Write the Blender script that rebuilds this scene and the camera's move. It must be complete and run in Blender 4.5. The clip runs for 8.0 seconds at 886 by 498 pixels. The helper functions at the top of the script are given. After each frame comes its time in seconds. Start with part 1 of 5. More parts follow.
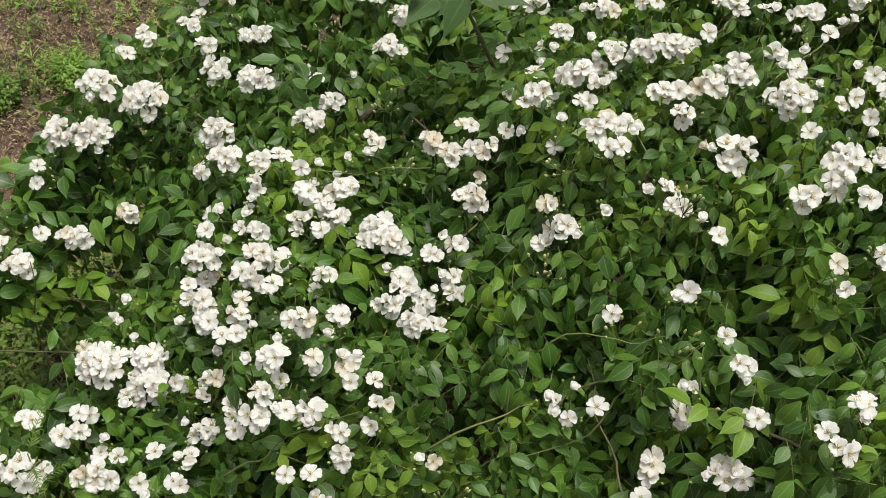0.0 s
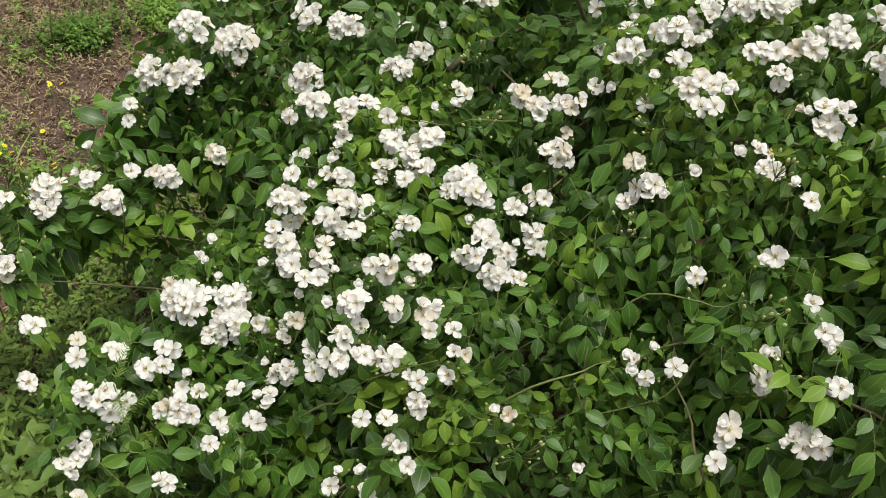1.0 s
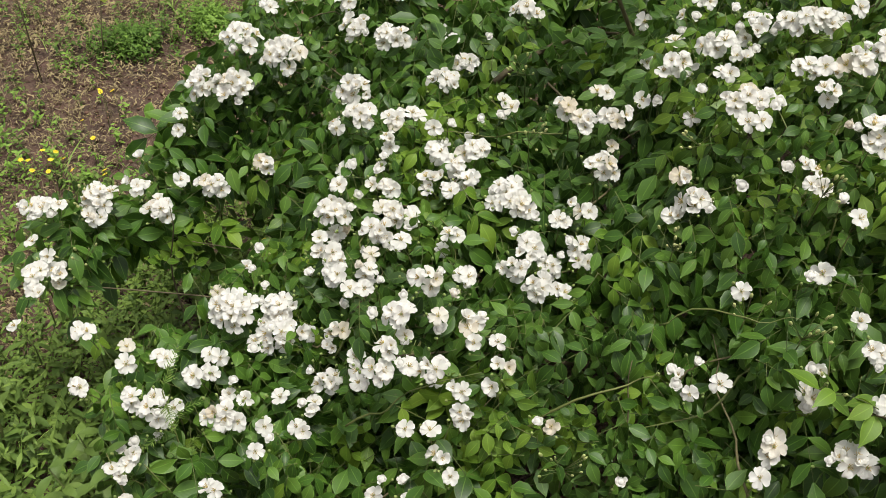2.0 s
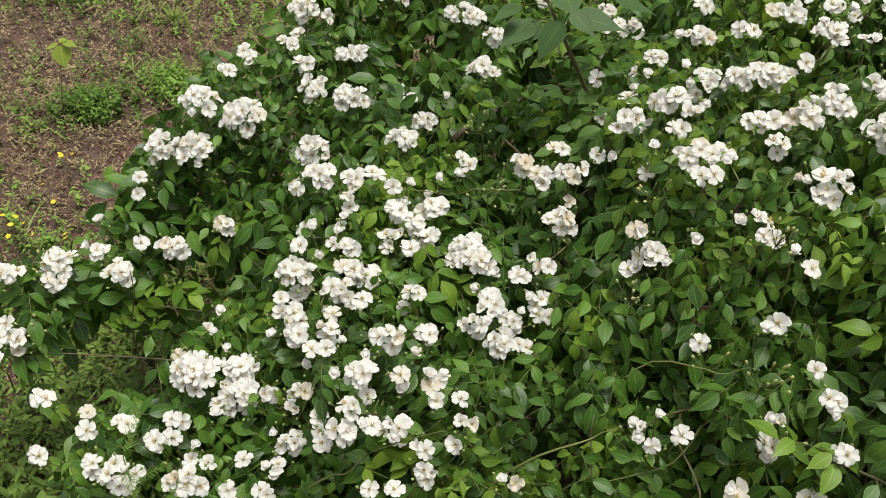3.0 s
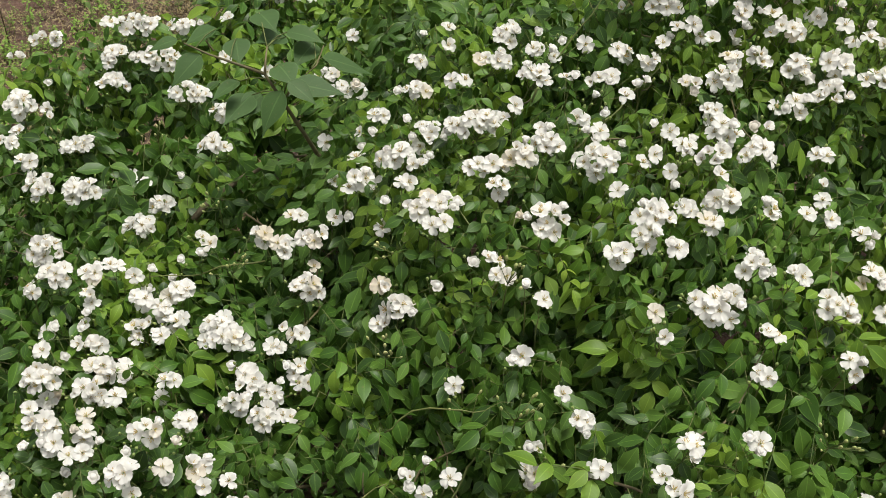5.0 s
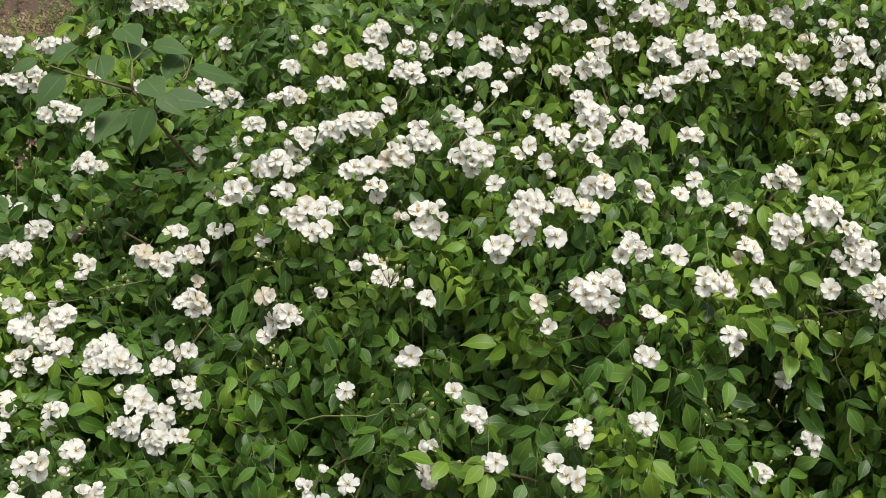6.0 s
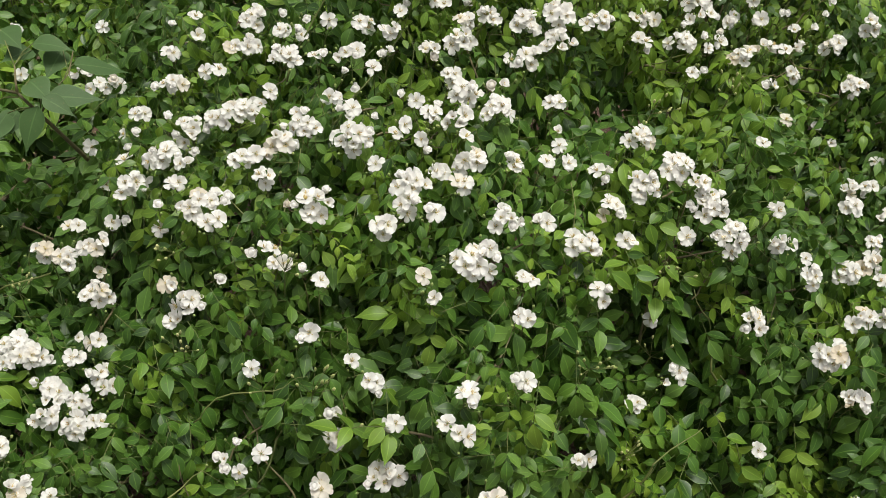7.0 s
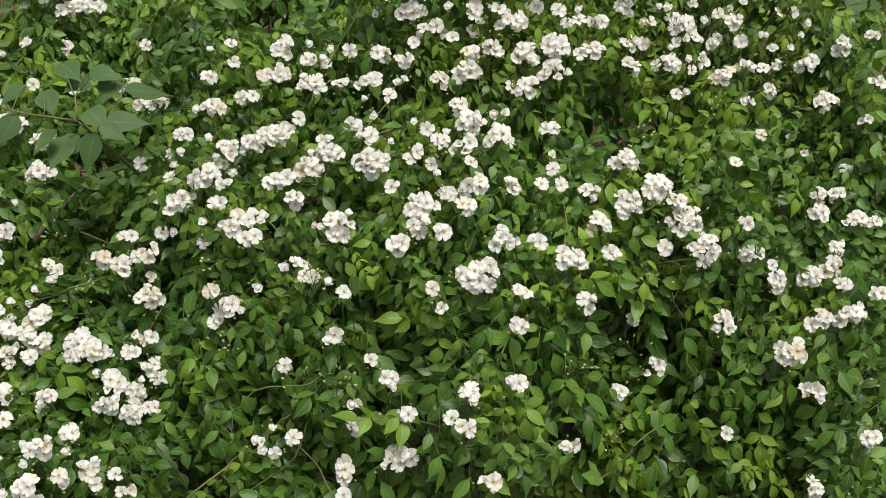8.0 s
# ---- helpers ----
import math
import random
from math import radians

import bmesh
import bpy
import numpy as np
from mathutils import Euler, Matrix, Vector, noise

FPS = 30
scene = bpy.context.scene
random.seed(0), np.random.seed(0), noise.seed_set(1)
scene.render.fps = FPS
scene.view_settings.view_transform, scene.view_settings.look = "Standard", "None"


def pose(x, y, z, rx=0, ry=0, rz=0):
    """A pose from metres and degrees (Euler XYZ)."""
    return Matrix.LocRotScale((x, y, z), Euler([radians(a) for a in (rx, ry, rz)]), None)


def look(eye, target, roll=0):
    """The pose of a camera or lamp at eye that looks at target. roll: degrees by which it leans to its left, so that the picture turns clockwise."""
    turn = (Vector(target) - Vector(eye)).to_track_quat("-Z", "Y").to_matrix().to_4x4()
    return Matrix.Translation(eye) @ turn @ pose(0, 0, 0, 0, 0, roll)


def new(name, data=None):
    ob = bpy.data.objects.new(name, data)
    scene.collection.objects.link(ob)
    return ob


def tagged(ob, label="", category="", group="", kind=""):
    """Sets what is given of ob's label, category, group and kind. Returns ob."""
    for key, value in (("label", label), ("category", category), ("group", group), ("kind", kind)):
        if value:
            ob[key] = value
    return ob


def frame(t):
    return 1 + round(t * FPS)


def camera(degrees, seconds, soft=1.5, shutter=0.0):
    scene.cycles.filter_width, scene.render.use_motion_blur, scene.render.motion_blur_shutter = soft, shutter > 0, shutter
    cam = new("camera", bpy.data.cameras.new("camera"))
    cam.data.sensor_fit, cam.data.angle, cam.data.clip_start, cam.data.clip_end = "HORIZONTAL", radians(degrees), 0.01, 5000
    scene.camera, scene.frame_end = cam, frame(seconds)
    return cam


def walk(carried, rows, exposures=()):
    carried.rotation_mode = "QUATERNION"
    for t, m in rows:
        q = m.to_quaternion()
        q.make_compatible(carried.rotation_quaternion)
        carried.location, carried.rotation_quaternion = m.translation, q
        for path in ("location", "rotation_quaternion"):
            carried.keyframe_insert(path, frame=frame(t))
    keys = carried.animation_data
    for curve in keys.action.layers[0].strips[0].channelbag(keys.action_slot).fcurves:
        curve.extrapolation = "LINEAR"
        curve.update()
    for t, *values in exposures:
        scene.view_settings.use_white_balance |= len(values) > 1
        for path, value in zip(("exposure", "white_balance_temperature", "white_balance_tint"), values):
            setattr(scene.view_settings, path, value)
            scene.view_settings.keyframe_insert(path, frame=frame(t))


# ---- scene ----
# The camera and its walk: a hand-held phone, panned over the bush and then raised.
cam = camera(43.5, 8.0, soft=0.6)
EYE, TILT, LEAN = 2.05, -42.1, -1.05
ROWS = [
    (0.0, 0.0073, 0.0119, -0.0104, 0.07, 0.23, 0.09),
    (0.5, 0.0019, 0.0124, -0.0151, 1.24, -0.63, -0.64),
    (1.0, -0.0120, 0.0110, -0.0187, 3.79, -2.08, -2.46),
    (1.2, -0.0124, 0.0118, -0.0173, 4.58, -2.37, -2.66),
    (2.3, -0.0212, -0.0045, -0.0013, 5.92, -1.32, -3.06),
    (2.5, -0.0157, -0.0046, 0.0009, 5.34, -0.63, -2.77),
    (3.0, -0.0068, -0.0105, 0.0046, 4.20, 0.81, -1.76),
    (3.5, 0.0077, -0.0125, 0.0060, 2.40, 1.99, -0.39),
    (4.0, 0.0221, -0.0185, 0.0089, 0.92, 2.80, 0.67),
    (4.5, 0.0513, -0.0284, 0.0243, -2.23, 3.07, 3.36),
    (4.7, 0.0528, -0.0385, 0.0206, -4.29, 3.22, 4.88),
    (5.8, 0.0994, -0.0316, 0.0147, -10.08, 2.53, 10.60),
    (6.0, 0.1106, -0.0413, 0.0218, -11.05, 2.17, 11.37),
    (6.5, 0.1195, -0.0717, 0.0399, -14.82, -0.46, 14.16),
    (7.0, 0.1196, -0.1900, 0.1290, -16.61, -3.78, 15.57),
    (7.5, 0.0998, -0.3769, 0.2462, -15.54, -3.32, 14.45),
    (8.0, 0.1057, -0.4790, 0.2880, -15.59, -6.68, 15.50),
]
walk(cam, [(t, pose(0, 0, EYE, TILT, LEAN, 0) @ pose(x, y, z, 90 + pitch, roll, yaw)) for t, x, y, z, yaw, pitch, roll in ROWS])

# ---- light: a bright overcast sky ----
SUN_UP, SUN_TURN = 79.0, 110.0
world = bpy.data.worlds.new("overcast")
scene.world = world
world.use_nodes = True
wn = world.node_tree.nodes
sky = wn.new("ShaderNodeTexSky")
sky.sky_type, sky.sun_disc = "NISHITA", False
sky.sun_elevation, sky.sun_rotation = radians(SUN_UP), radians(SUN_TURN)
sky.dust_density, sky.air_density, sky.ozone_density = 4.0, 1.0, 1.0
wash = wn.new("ShaderNodeHueSaturation")
wash.inputs["Saturation"].default_value = 0.05
world.node_tree.links.new(sky.outputs[0], wash.inputs["Color"])
world.node_tree.links.new(wash.outputs[0], wn["Background"].inputs[0])
wn["Background"].inputs[1].default_value = 0.105
sun = new("sun", bpy.data.lights.new("sun", "SUN"))
sun.data.energy, sun.data.angle, sun.data.color = 2.7, radians(24), (1.0, 0.96, 0.88)
sun_from = Vector((math.sin(radians(SUN_TURN)) * math.cos(radians(SUN_UP)), math.cos(radians(SUN_TURN)) * math.cos(radians(SUN_UP)), math.sin(radians(SUN_UP))))
sun.matrix_world = look(sun_from * 20, (0, 0, 0))
scene.view_settings.exposure = 0.53



# ---- materials ----
def material(name):
    m = bpy.data.materials.new(name)
    m.use_nodes = True
    return m, m.node_tree.nodes, m.node_tree.links


def math_node(nodes, links, op, a, b=None, c=None):
    n = nodes.new("ShaderNodeMath")
    n.operation = op
    for i, v in enumerate((a, b, c)):
        if v is None:
            continue
        if isinstance(v, (int, float)):
            n.inputs[i].default_value = v
        else:
            links.new(v, n.inputs[i])
    return n.outputs[0]


def ramp(nodes, links, fac, stops):
    r = nodes.new("ShaderNodeValToRGB")
    els = r.color_ramp.elements
    while len(els) < len(stops):
        els.new(0.5)
    for e, (p, c) in zip(els, stops):
        e.position, e.color = p, (*c, 1)
    links.new(fac, r.inputs[0])
    return r.outputs[0]


def mixed(nodes, links, fac, a, b, mode="MIX"):
    n = nodes.new("ShaderNodeMix")
    n.data_type, n.blend_type = "RGBA", mode
    for sock, v in ((n.inputs[0], fac), (n.inputs[6], a), (n.inputs[7], b)):
        if isinstance(v, (int, float)):
            sock.default_value = v
        elif isinstance(v, tuple):
            sock.default_value = (*v, 1)
        else:
            links.new(v, sock)
    return n.outputs[2]


def grain(nodes, links, scale, detail=4.0, coords=None):
    n = nodes.new("ShaderNodeTexNoise")
    n.inputs["Scale"].default_value, n.inputs["Detail"].default_value = scale, detail
    if coords is None:
        coords = nodes.new("ShaderNodeNewGeometry").outputs["Position"]
    links.new(coords, n.inputs["Vector"])
    return n.outputs["Fac"]


def leaf_material(name, dark, mid, light, rough=0.4, through_part=0.14, veins=8.0):
    """A leaf: its own shade, painted greyish sheen, a paler midrib, side veins and a thin pale margin with painted rim
    highlight.
    """
    m, nodes, links = material(name)
    bsdf = nodes["Principled BSDF"]
    uv = nodes.new("ShaderNodeUVMap")
    sep = nodes.new("ShaderNodeSeparateXYZ")
    links.new(uv.outputs[0], sep.inputs[0])
    u = sep.outputs[0]
    v = math_node(nodes, links, "ABSOLUTE", math_node(nodes, links, "MULTIPLY_ADD", sep.outputs[1], 2.0, -1.0))
    own = nodes.new("ShaderNodeNewGeometry").outputs["Random Per Island"]
    whole = nodes.new("ShaderNodeObjectInfo").outputs["Random"]
    patch = grain(nodes, links, 5.0, 2.0)
    shade = math_node(nodes, links, "ADD", math_node(nodes, links, "MULTIPLY", own, 0.45),
                      math_node(nodes, links, "ADD", math_node(nodes, links, "MULTIPLY", whole, 0.15), math_node(nodes, links, "MULTIPLY", patch, 0.5)))
    base = ramp(nodes, links, shade, [(0.25, dark), (0.52, mid), (0.85, light)])
    # Greyish patches: sky sheen of waxy leaves, put into the base colour.
    grey_sheen = math_node(nodes, links, "MULTIPLY", ramp(nodes, links, grain(nodes, links, 2.7, 3.0), [(0.46, (0, 0, 0)), (0.66, (1, 1, 1))]), 0.45)
    base = mixed(nodes, links, grey_sheen, base, tuple(0.65 * m + 0.011 for m in mid))
    wave = math_node(nodes, links, "SINE", math_node(nodes, links, "MULTIPLY", math_node(nodes, links, "MULTIPLY_ADD", v, -0.22, u), veins * 6.283))
    rib = math_node(nodes, links, "LESS_THAN", v, 0.055)
    # Pale margin: partly the leaf's own rim, partly an edge highlight painted in.
    edge = math_node(nodes, links, "GREATER_THAN", v, 0.93)
    pale = math_node(nodes, links, "MAXIMUM", math_node(nodes, links, "MULTIPLY", rib, 0.3), math_node(nodes, links, "MULTIPLY", edge, 0.3))
    vein = math_node(nodes, links, "MULTIPLY", math_node(nodes, links, "GREATER_THAN", wave, 0.9), 0.03)
    col = mixed(nodes, links, math_node(nodes, links, "MAXIMUM", pale, vein), base, tuple(min(1, 1.9 * c + 0.02) for c in light))
    spots = grain(nodes, links, 160.0, 3.0)
    col = mixed(nodes, links, math_node(nodes, links, "MULTIPLY", math_node(nodes, links, "GREATER_THAN", spots, 0.69), 0.35), col, (0.16, 0.12, 0.05))
    links.new(col, bsdf.inputs["Base Color"])
    gloss = math_node(nodes, links, "MULTIPLY_ADD", own, 0.16, rough)
    links.new(gloss, bsdf.inputs["Roughness"])
    bsdf.inputs["Specular IOR Level"].default_value = 0.34
    bump = nodes.new("ShaderNodeBump")
    bump.inputs["Strength"].default_value, bump.inputs["Distance"].default_value = 0.13, 0.001
    links.new(math_node(nodes, links, "ADD", math_node(nodes, links, "MULTIPLY", wave, 0.25), grain(nodes, links, 260.0, 2.0)), bump.inputs["Height"])
    links.new(bump.outputs[0], bsdf.inputs["Normal"])
    glow = nodes.new("ShaderNodeBsdfTranslucent")
    links.new(mixed(nodes, links, 0.5, col, tuple(1.3 * c for c in light)), glow.inputs[0])
    mix = nodes.new("ShaderNodeMixShader")
    mix.inputs[0].default_value = through_part
    links.new(bsdf.outputs[0], mix.inputs[1])
    links.new(glow.outputs[0], mix.inputs[2])
    links.new(mix.outputs[0], nodes["Material Output"].inputs[0])
    return m


def plain_material(name, a, b, scale=60.0, rough=0.7, bump_size=0.0, through_part=0.0, spread=0.5):
    """A surface with two-scale variation between two colours."""
    m, nodes, links = material(name)
    bsdf = nodes["Principled BSDF"]
    own = nodes.new("ShaderNodeNewGeometry").outputs["Random Per Island"]
    whole = nodes.new("ShaderNodeObjectInfo").outputs["Random"]
    fine, broad = grain(nodes, links, scale, 5.0), grain(nodes, links, scale / 9, 2.0)
    f = math_node(nodes, links, "ADD", math_node(nodes, links, "MULTIPLY", fine, 0.6), math_node(nodes, links, "MULTIPLY", broad, 0.5))
    f = math_node(nodes, links, "ADD", f, math_node(nodes, links, "MULTIPLY", math_node(nodes, links, "ADD", math_node(nodes, links, "ADD", own, whole), -1.0), spread * 0.5))
    col = ramp(nodes, links, f, [(0.25, a), (0.8, b)])
    links.new(col, bsdf.inputs["Base Color"])
    bsdf.inputs["Roughness"].default_value = rough
    bsdf.inputs["Specular IOR Level"].default_value = 0.3
    if bump_size:
        bump = nodes.new("ShaderNodeBump")
        bump.inputs["Strength"].default_value, bump.inputs["Distance"].default_value = 0.6, bump_size
        links.new(fine, bump.inputs["Height"])
        links.new(bump.outputs[0], bsdf.inputs["Normal"])
    if through_part:
        glow = nodes.new("ShaderNodeBsdfTranslucent")
        links.new(col, glow.inputs[0])
        mix = nodes.new("ShaderNodeMixShader")
        mix.inputs[0].default_value = through_part
        links.new(bsdf.outputs[0], mix.inputs[1])
        links.new(glow.outputs[0], mix.inputs[2])
        links.new(mix.outputs[0], nodes["Material Output"].inputs[0])
    return m


def petal_material():
    """A thin white petal: faint creamy flush on some flowers, a greener base and fine crumples."""
    m, nodes, links = material("white_petal")
    bsdf = nodes["Principled BSDF"]
    whole = nodes.new("ShaderNodeObjectInfo").outputs["Random"]
    soft, fine = grain(nodes, links, 45.0, 3.0), grain(nodes, links, 420.0, 3.0)
    white = ramp(nodes, links, soft, [(0.3, (0.81, 0.797, 0.76)), (0.7, (0.89, 0.878, 0.84))])
    spent = ramp(nodes, links, whole, [(0.93, (0, 0, 0)), (1.0, (1, 1, 1))])
    col = mixed(nodes, links, math_node(nodes, links, "MULTIPLY", spent, 0.7), white, (0.7, 0.6, 0.43))
    links.new(col, bsdf.inputs["Base Color"])
    bsdf.inputs["Roughness"].default_value = 0.6
    bsdf.inputs["Specular IOR Level"].default_value = 0.3
    bump = nodes.new("ShaderNodeBump")
    bump.inputs["Strength"].default_value, bump.inputs["Distance"].default_value = 0.35, 0.0006
    links.new(fine, bump.inputs["Height"])
    links.new(bump.outputs[0], bsdf.inputs["Normal"])
    glow = nodes.new("ShaderNodeBsdfTranslucent")
    links.new(col, glow.inputs[0])
    mix = nodes.new("ShaderNodeMixShader")
    mix.inputs[0].default_value = 0.5
    links.new(bsdf.outputs[0], mix.inputs[1])
    links.new(glow.outputs[0], mix.inputs[2])
    links.new(mix.outputs[0], nodes["Material Output"].inputs[0])
    return m


def soil_material():
    m, nodes, links = material("bare_soil")
    bsdf = nodes["Principled BSDF"]
    broad, mid, fine = grain(nodes, links, 1.6, 3.0), grain(nodes, links, 14.0, 5.0), grain(nodes, links, 120.0, 5.0)
    red = ramp(nodes, links, mid, [(0.3, (0.03, 0.014, 0.01)), (0.5, (0.085, 0.04, 0.029)), (0.75, (0.16, 0.088, 0.064))])
    litter = ramp(nodes, links, fine, [(0.35, (0.03, 0.02, 0.013)), (0.55, (0.08, 0.057, 0.037)), (0.78, (0.17, 0.13, 0.09))])
    f = ramp(nodes, links, math_node(nodes, links, "ADD", math_node(nodes, links, "MULTIPLY", broad, 0.7), math_node(nodes, links, "MULTIPLY", fine, 0.4)),
             [(0.36, (0, 0, 0)), (0.72, (1, 1, 1))])
    links.new(mixed(nodes, links, f, red, litter), bsdf.inputs["Base Color"])
    bsdf.inputs["Roughness"].default_value = 0.95
    bump = nodes.new("ShaderNodeBump")
    bump.inputs["Strength"].default_value, bump.inputs["Distance"].default_value = 0.8, 0.02
    links.new(math_node(nodes, links, "ADD", mid, math_node(nodes, links, "MULTIPLY", fine, 0.5)), bump.inputs["Height"])
    links.new(bump.outputs[0], bsdf.inputs["Normal"])
    return m


LEAF = leaf_material("rose_leaf", (0.012, 0.036, 0.004), (0.045, 0.11, 0.012), (0.118, 0.216, 0.025), 0.38, 0.18)
YOUNG = leaf_material("young_rose_leaf", (0.062, 0.135, 0.014), (0.125, 0.225, 0.021), (0.2, 0.3, 0.032), 0.4, 0.3)
BROAD = leaf_material("sapling_leaf", (0.024, 0.055, 0.013), (0.038, 0.083, 0.02), (0.057, 0.11, 0.028), 0.5, 0.2, 6.0)
LIME = leaf_material("lime_leaf", (0.16, 0.23, 0.03), (0.22, 0.3, 0.04), (0.3, 0.36, 0.06), 0.5, 0.4, 6.0)
PETAL = petal_material()
STAMEN = plain_material("yellow_stamen", (0.36, 0.25, 0.09), (0.62, 0.5, 0.2), 300.0, 0.7)
SEPAL = plain_material("green_bud", (0.1, 0.16, 0.04), (0.26, 0.32, 0.1), 200.0, 0.55)
BUD = plain_material("pale_bud", (0.2, 0.26, 0.07), (0.45, 0.45, 0.2), 200.0, 0.5)
STEM = plain_material("green_stem", (0.055, 0.09, 0.02), (0.15, 0.16, 0.05), 90.0, 0.55)
BARK = plain_material("cane_bark", (0.045, 0.038, 0.02), (0.15, 0.125, 0.068), 120.0, 0.8, 0.002)
DRY = plain_material("withered_herb", (0.07, 0.056, 0.027), (0.29, 0.23, 0.12), 25.0, 0.85, 0.0, 0.12, 1.2)
STRAW = plain_material("dry_straw", (0.075, 0.058, 0.03), (0.29, 0.235, 0.14), 40.0, 0.85, 0.0, 0.1, 1.2)
WEED = plain_material("weed_green", (0.085, 0.17, 0.022), (0.2, 0.34, 0.05), 30.0, 0.55, 0.0, 0.25, 0.9)
HERB = plain_material("dark_herb", (0.06, 0.112, 0.016), (0.17, 0.255, 0.043), 30.0, 0.6, 0.0, 0.2, 0.9)
WEED_LEAF = plain_material("weed_leaf", (0.06, 0.11, 0.02), (0.15, 0.23, 0.045), 30.0, 0.5, 0.0, 0.25, 0.9)
GRASS = plain_material("grass_blade", (0.12, 0.2, 0.035), (0.3, 0.42, 0.09), 30.0, 0.5, 0.0, 0.3, 0.9)
YELLOW = plain_material("yellow_petal", (0.62, 0.45, 0.02), (0.85, 0.7, 0.05), 200.0, 0.6, 0.0, 0.2)
SOIL = soil_material()
LITTER = plain_material("dead_leaf_litter", (0.06, 0.032, 0.02), (0.23, 0.14, 0.085), 50.0, 0.9, 0.0, 0.0, 1.4)
CLOD = plain_material("soil_crumb", (0.03, 0.016, 0.011), (0.13, 0.075, 0.052), 60.0, 0.95, 0.002, 0.0, 1.0)
TWIG = plain_material("young_cane", (0.05, 0.05, 0.022), (0.17, 0.145, 0.07), 80.0, 0.65, 0.001)


# ---- mesh tools ----
def mesh_of(name, verts, tris, mats, slots=None, uvs=None, smooth=True):
    """A mesh from arrays of points and triangles, with a material slot for each triangle and a uv for each point."""
    me = bpy.data.meshes.new(name)
    verts, tris = np.asarray(verts, np.float32), np.asarray(tris, np.int32)
    me.vertices.add(len(verts))
    me.vertices.foreach_set("co", verts.ravel())
    me.loops.add(tris.size)
    me.loops.foreach_set("vertex_index", tris.ravel())
    me.polygons.add(len(tris))
    me.polygons.foreach_set("loop_start", np.arange(0, tris.size, 3, dtype=np.int32))
    for m in mats:
        me.materials.append(m)
    if slots is not None:
        me.polygons.foreach_set("material_index", np.asarray(slots, np.int32))
    me.polygons.foreach_set("use_smooth", np.full(len(tris), smooth))
    if uvs is not None:
        layer = me.uv_layers.new(name="UVMap")
        layer.data.foreach_set("uv", np.asarray(uvs, np.float32)[tris.ravel()].ravel())
    me.update()
    me.validate()
    return me


class Heap:
    """Gathers pieces of geometry into one mesh."""

    def __init__(self):
        self.v, self.t, self.s, self.u, self.n = [], [], [], [], 0

    def add(self, piece, m=None, slot=None):
        v, t, s, u = piece
        if m is not None:
            m = np.array(m)
            v = v @ m[:3, :3].T + m[:3, 3]
        self.v.append(v)
        self.t.append(t + self.n)
        self.s.append(s if slot is None else np.full(len(t), slot))
        self.u.append(u)
        self.n += len(v)

    def piece(self):
        return np.concatenate(self.v), np.concatenate(self.t), np.concatenate(self.s), np.concatenate(self.u)

    def mesh(self, name, mats, smooth=True):
        v, t, s, u = self.piece()
        return mesh_of(name, v, t, mats, s, u, smooth)


def tube(points, radii, sides=5, slot=0):
    """A tapered tube along points."""
    pts = [Vector(p) for p in points]
    v, t = [], []
    for i, p in enumerate(pts):
        d = (pts[min(i + 1, len(pts) - 1)] - pts[max(i - 1, 0)]).normalized()
        a = d.orthogonal().normalized()
        b = d.cross(a)
        for k in range(sides):
            ang = 2 * math.pi * k / sides
            v.append(p + (a * math.cos(ang) + b * math.sin(ang)) * radii[i])
    for i in range(len(pts) - 1):
        for k in range(sides):
            q, r = i * sides + k, i * sides + (k + 1) % sides
            t += [(q, r, r + sides), (q, r + sides, q + sides)]
    last = (len(pts) - 1) * sides
    for k in range(1, sides - 1):
        t += [(0, k + 1, k), (last, last + k, last + k + 1)]
    v = np.array([tuple(p) for p in v])
    return v, np.array(t), np.full(len(t), slot), np.full((len(v), 2), 0.5)


def blade(length, width, profile, fold=0.25, droop=0.3, curl=0.0, slot=0, twist=0.0):
    """A leaf blade along +y with a folded midrib, from its half-width profile; it lies in the xy plane, its top up."""
    v, u, t = [], [], []
    n = len(profile)
    for i, w in enumerate(profile):
        s = i / (n - 1)
        y = length * s * (1 - 0.18 * abs(droop) * s)
        z = -droop * length * s * s * 0.6
        half = width * w * 0.5
        for c in (-1, 0, 1):
            lift = fold * half * abs(c) - curl * half * abs(c) * s
            v.append((half * c + twist * s * s * length, y, z + lift))
            u.append((s, 0.5 + 0.5 * c))
        if i:
            a = (i - 1) * 3
            for c in (0, 1):
                t += [(a + c, a + c + 1, a + c + 4), (a + c, a + c + 4, a + c + 3)]
    return np.array(v, float), np.array(t), np.full(len(t), slot), np.array(u, float)


OVATE = (0.06, 0.62, 0.93, 1.0, 0.88, 0.6, 0.24, 0.0)
LANCE = (0.1, 0.6, 1.0, 0.9, 0.5, 0.0)


def turned(x, y, z, rx=0.0, ry=0.0, rz=0.0, s=1.0):
    return np.array(pose(x, y, z, rx, ry, rz) @ Matrix.Diagonal((s, s, s, 1)))


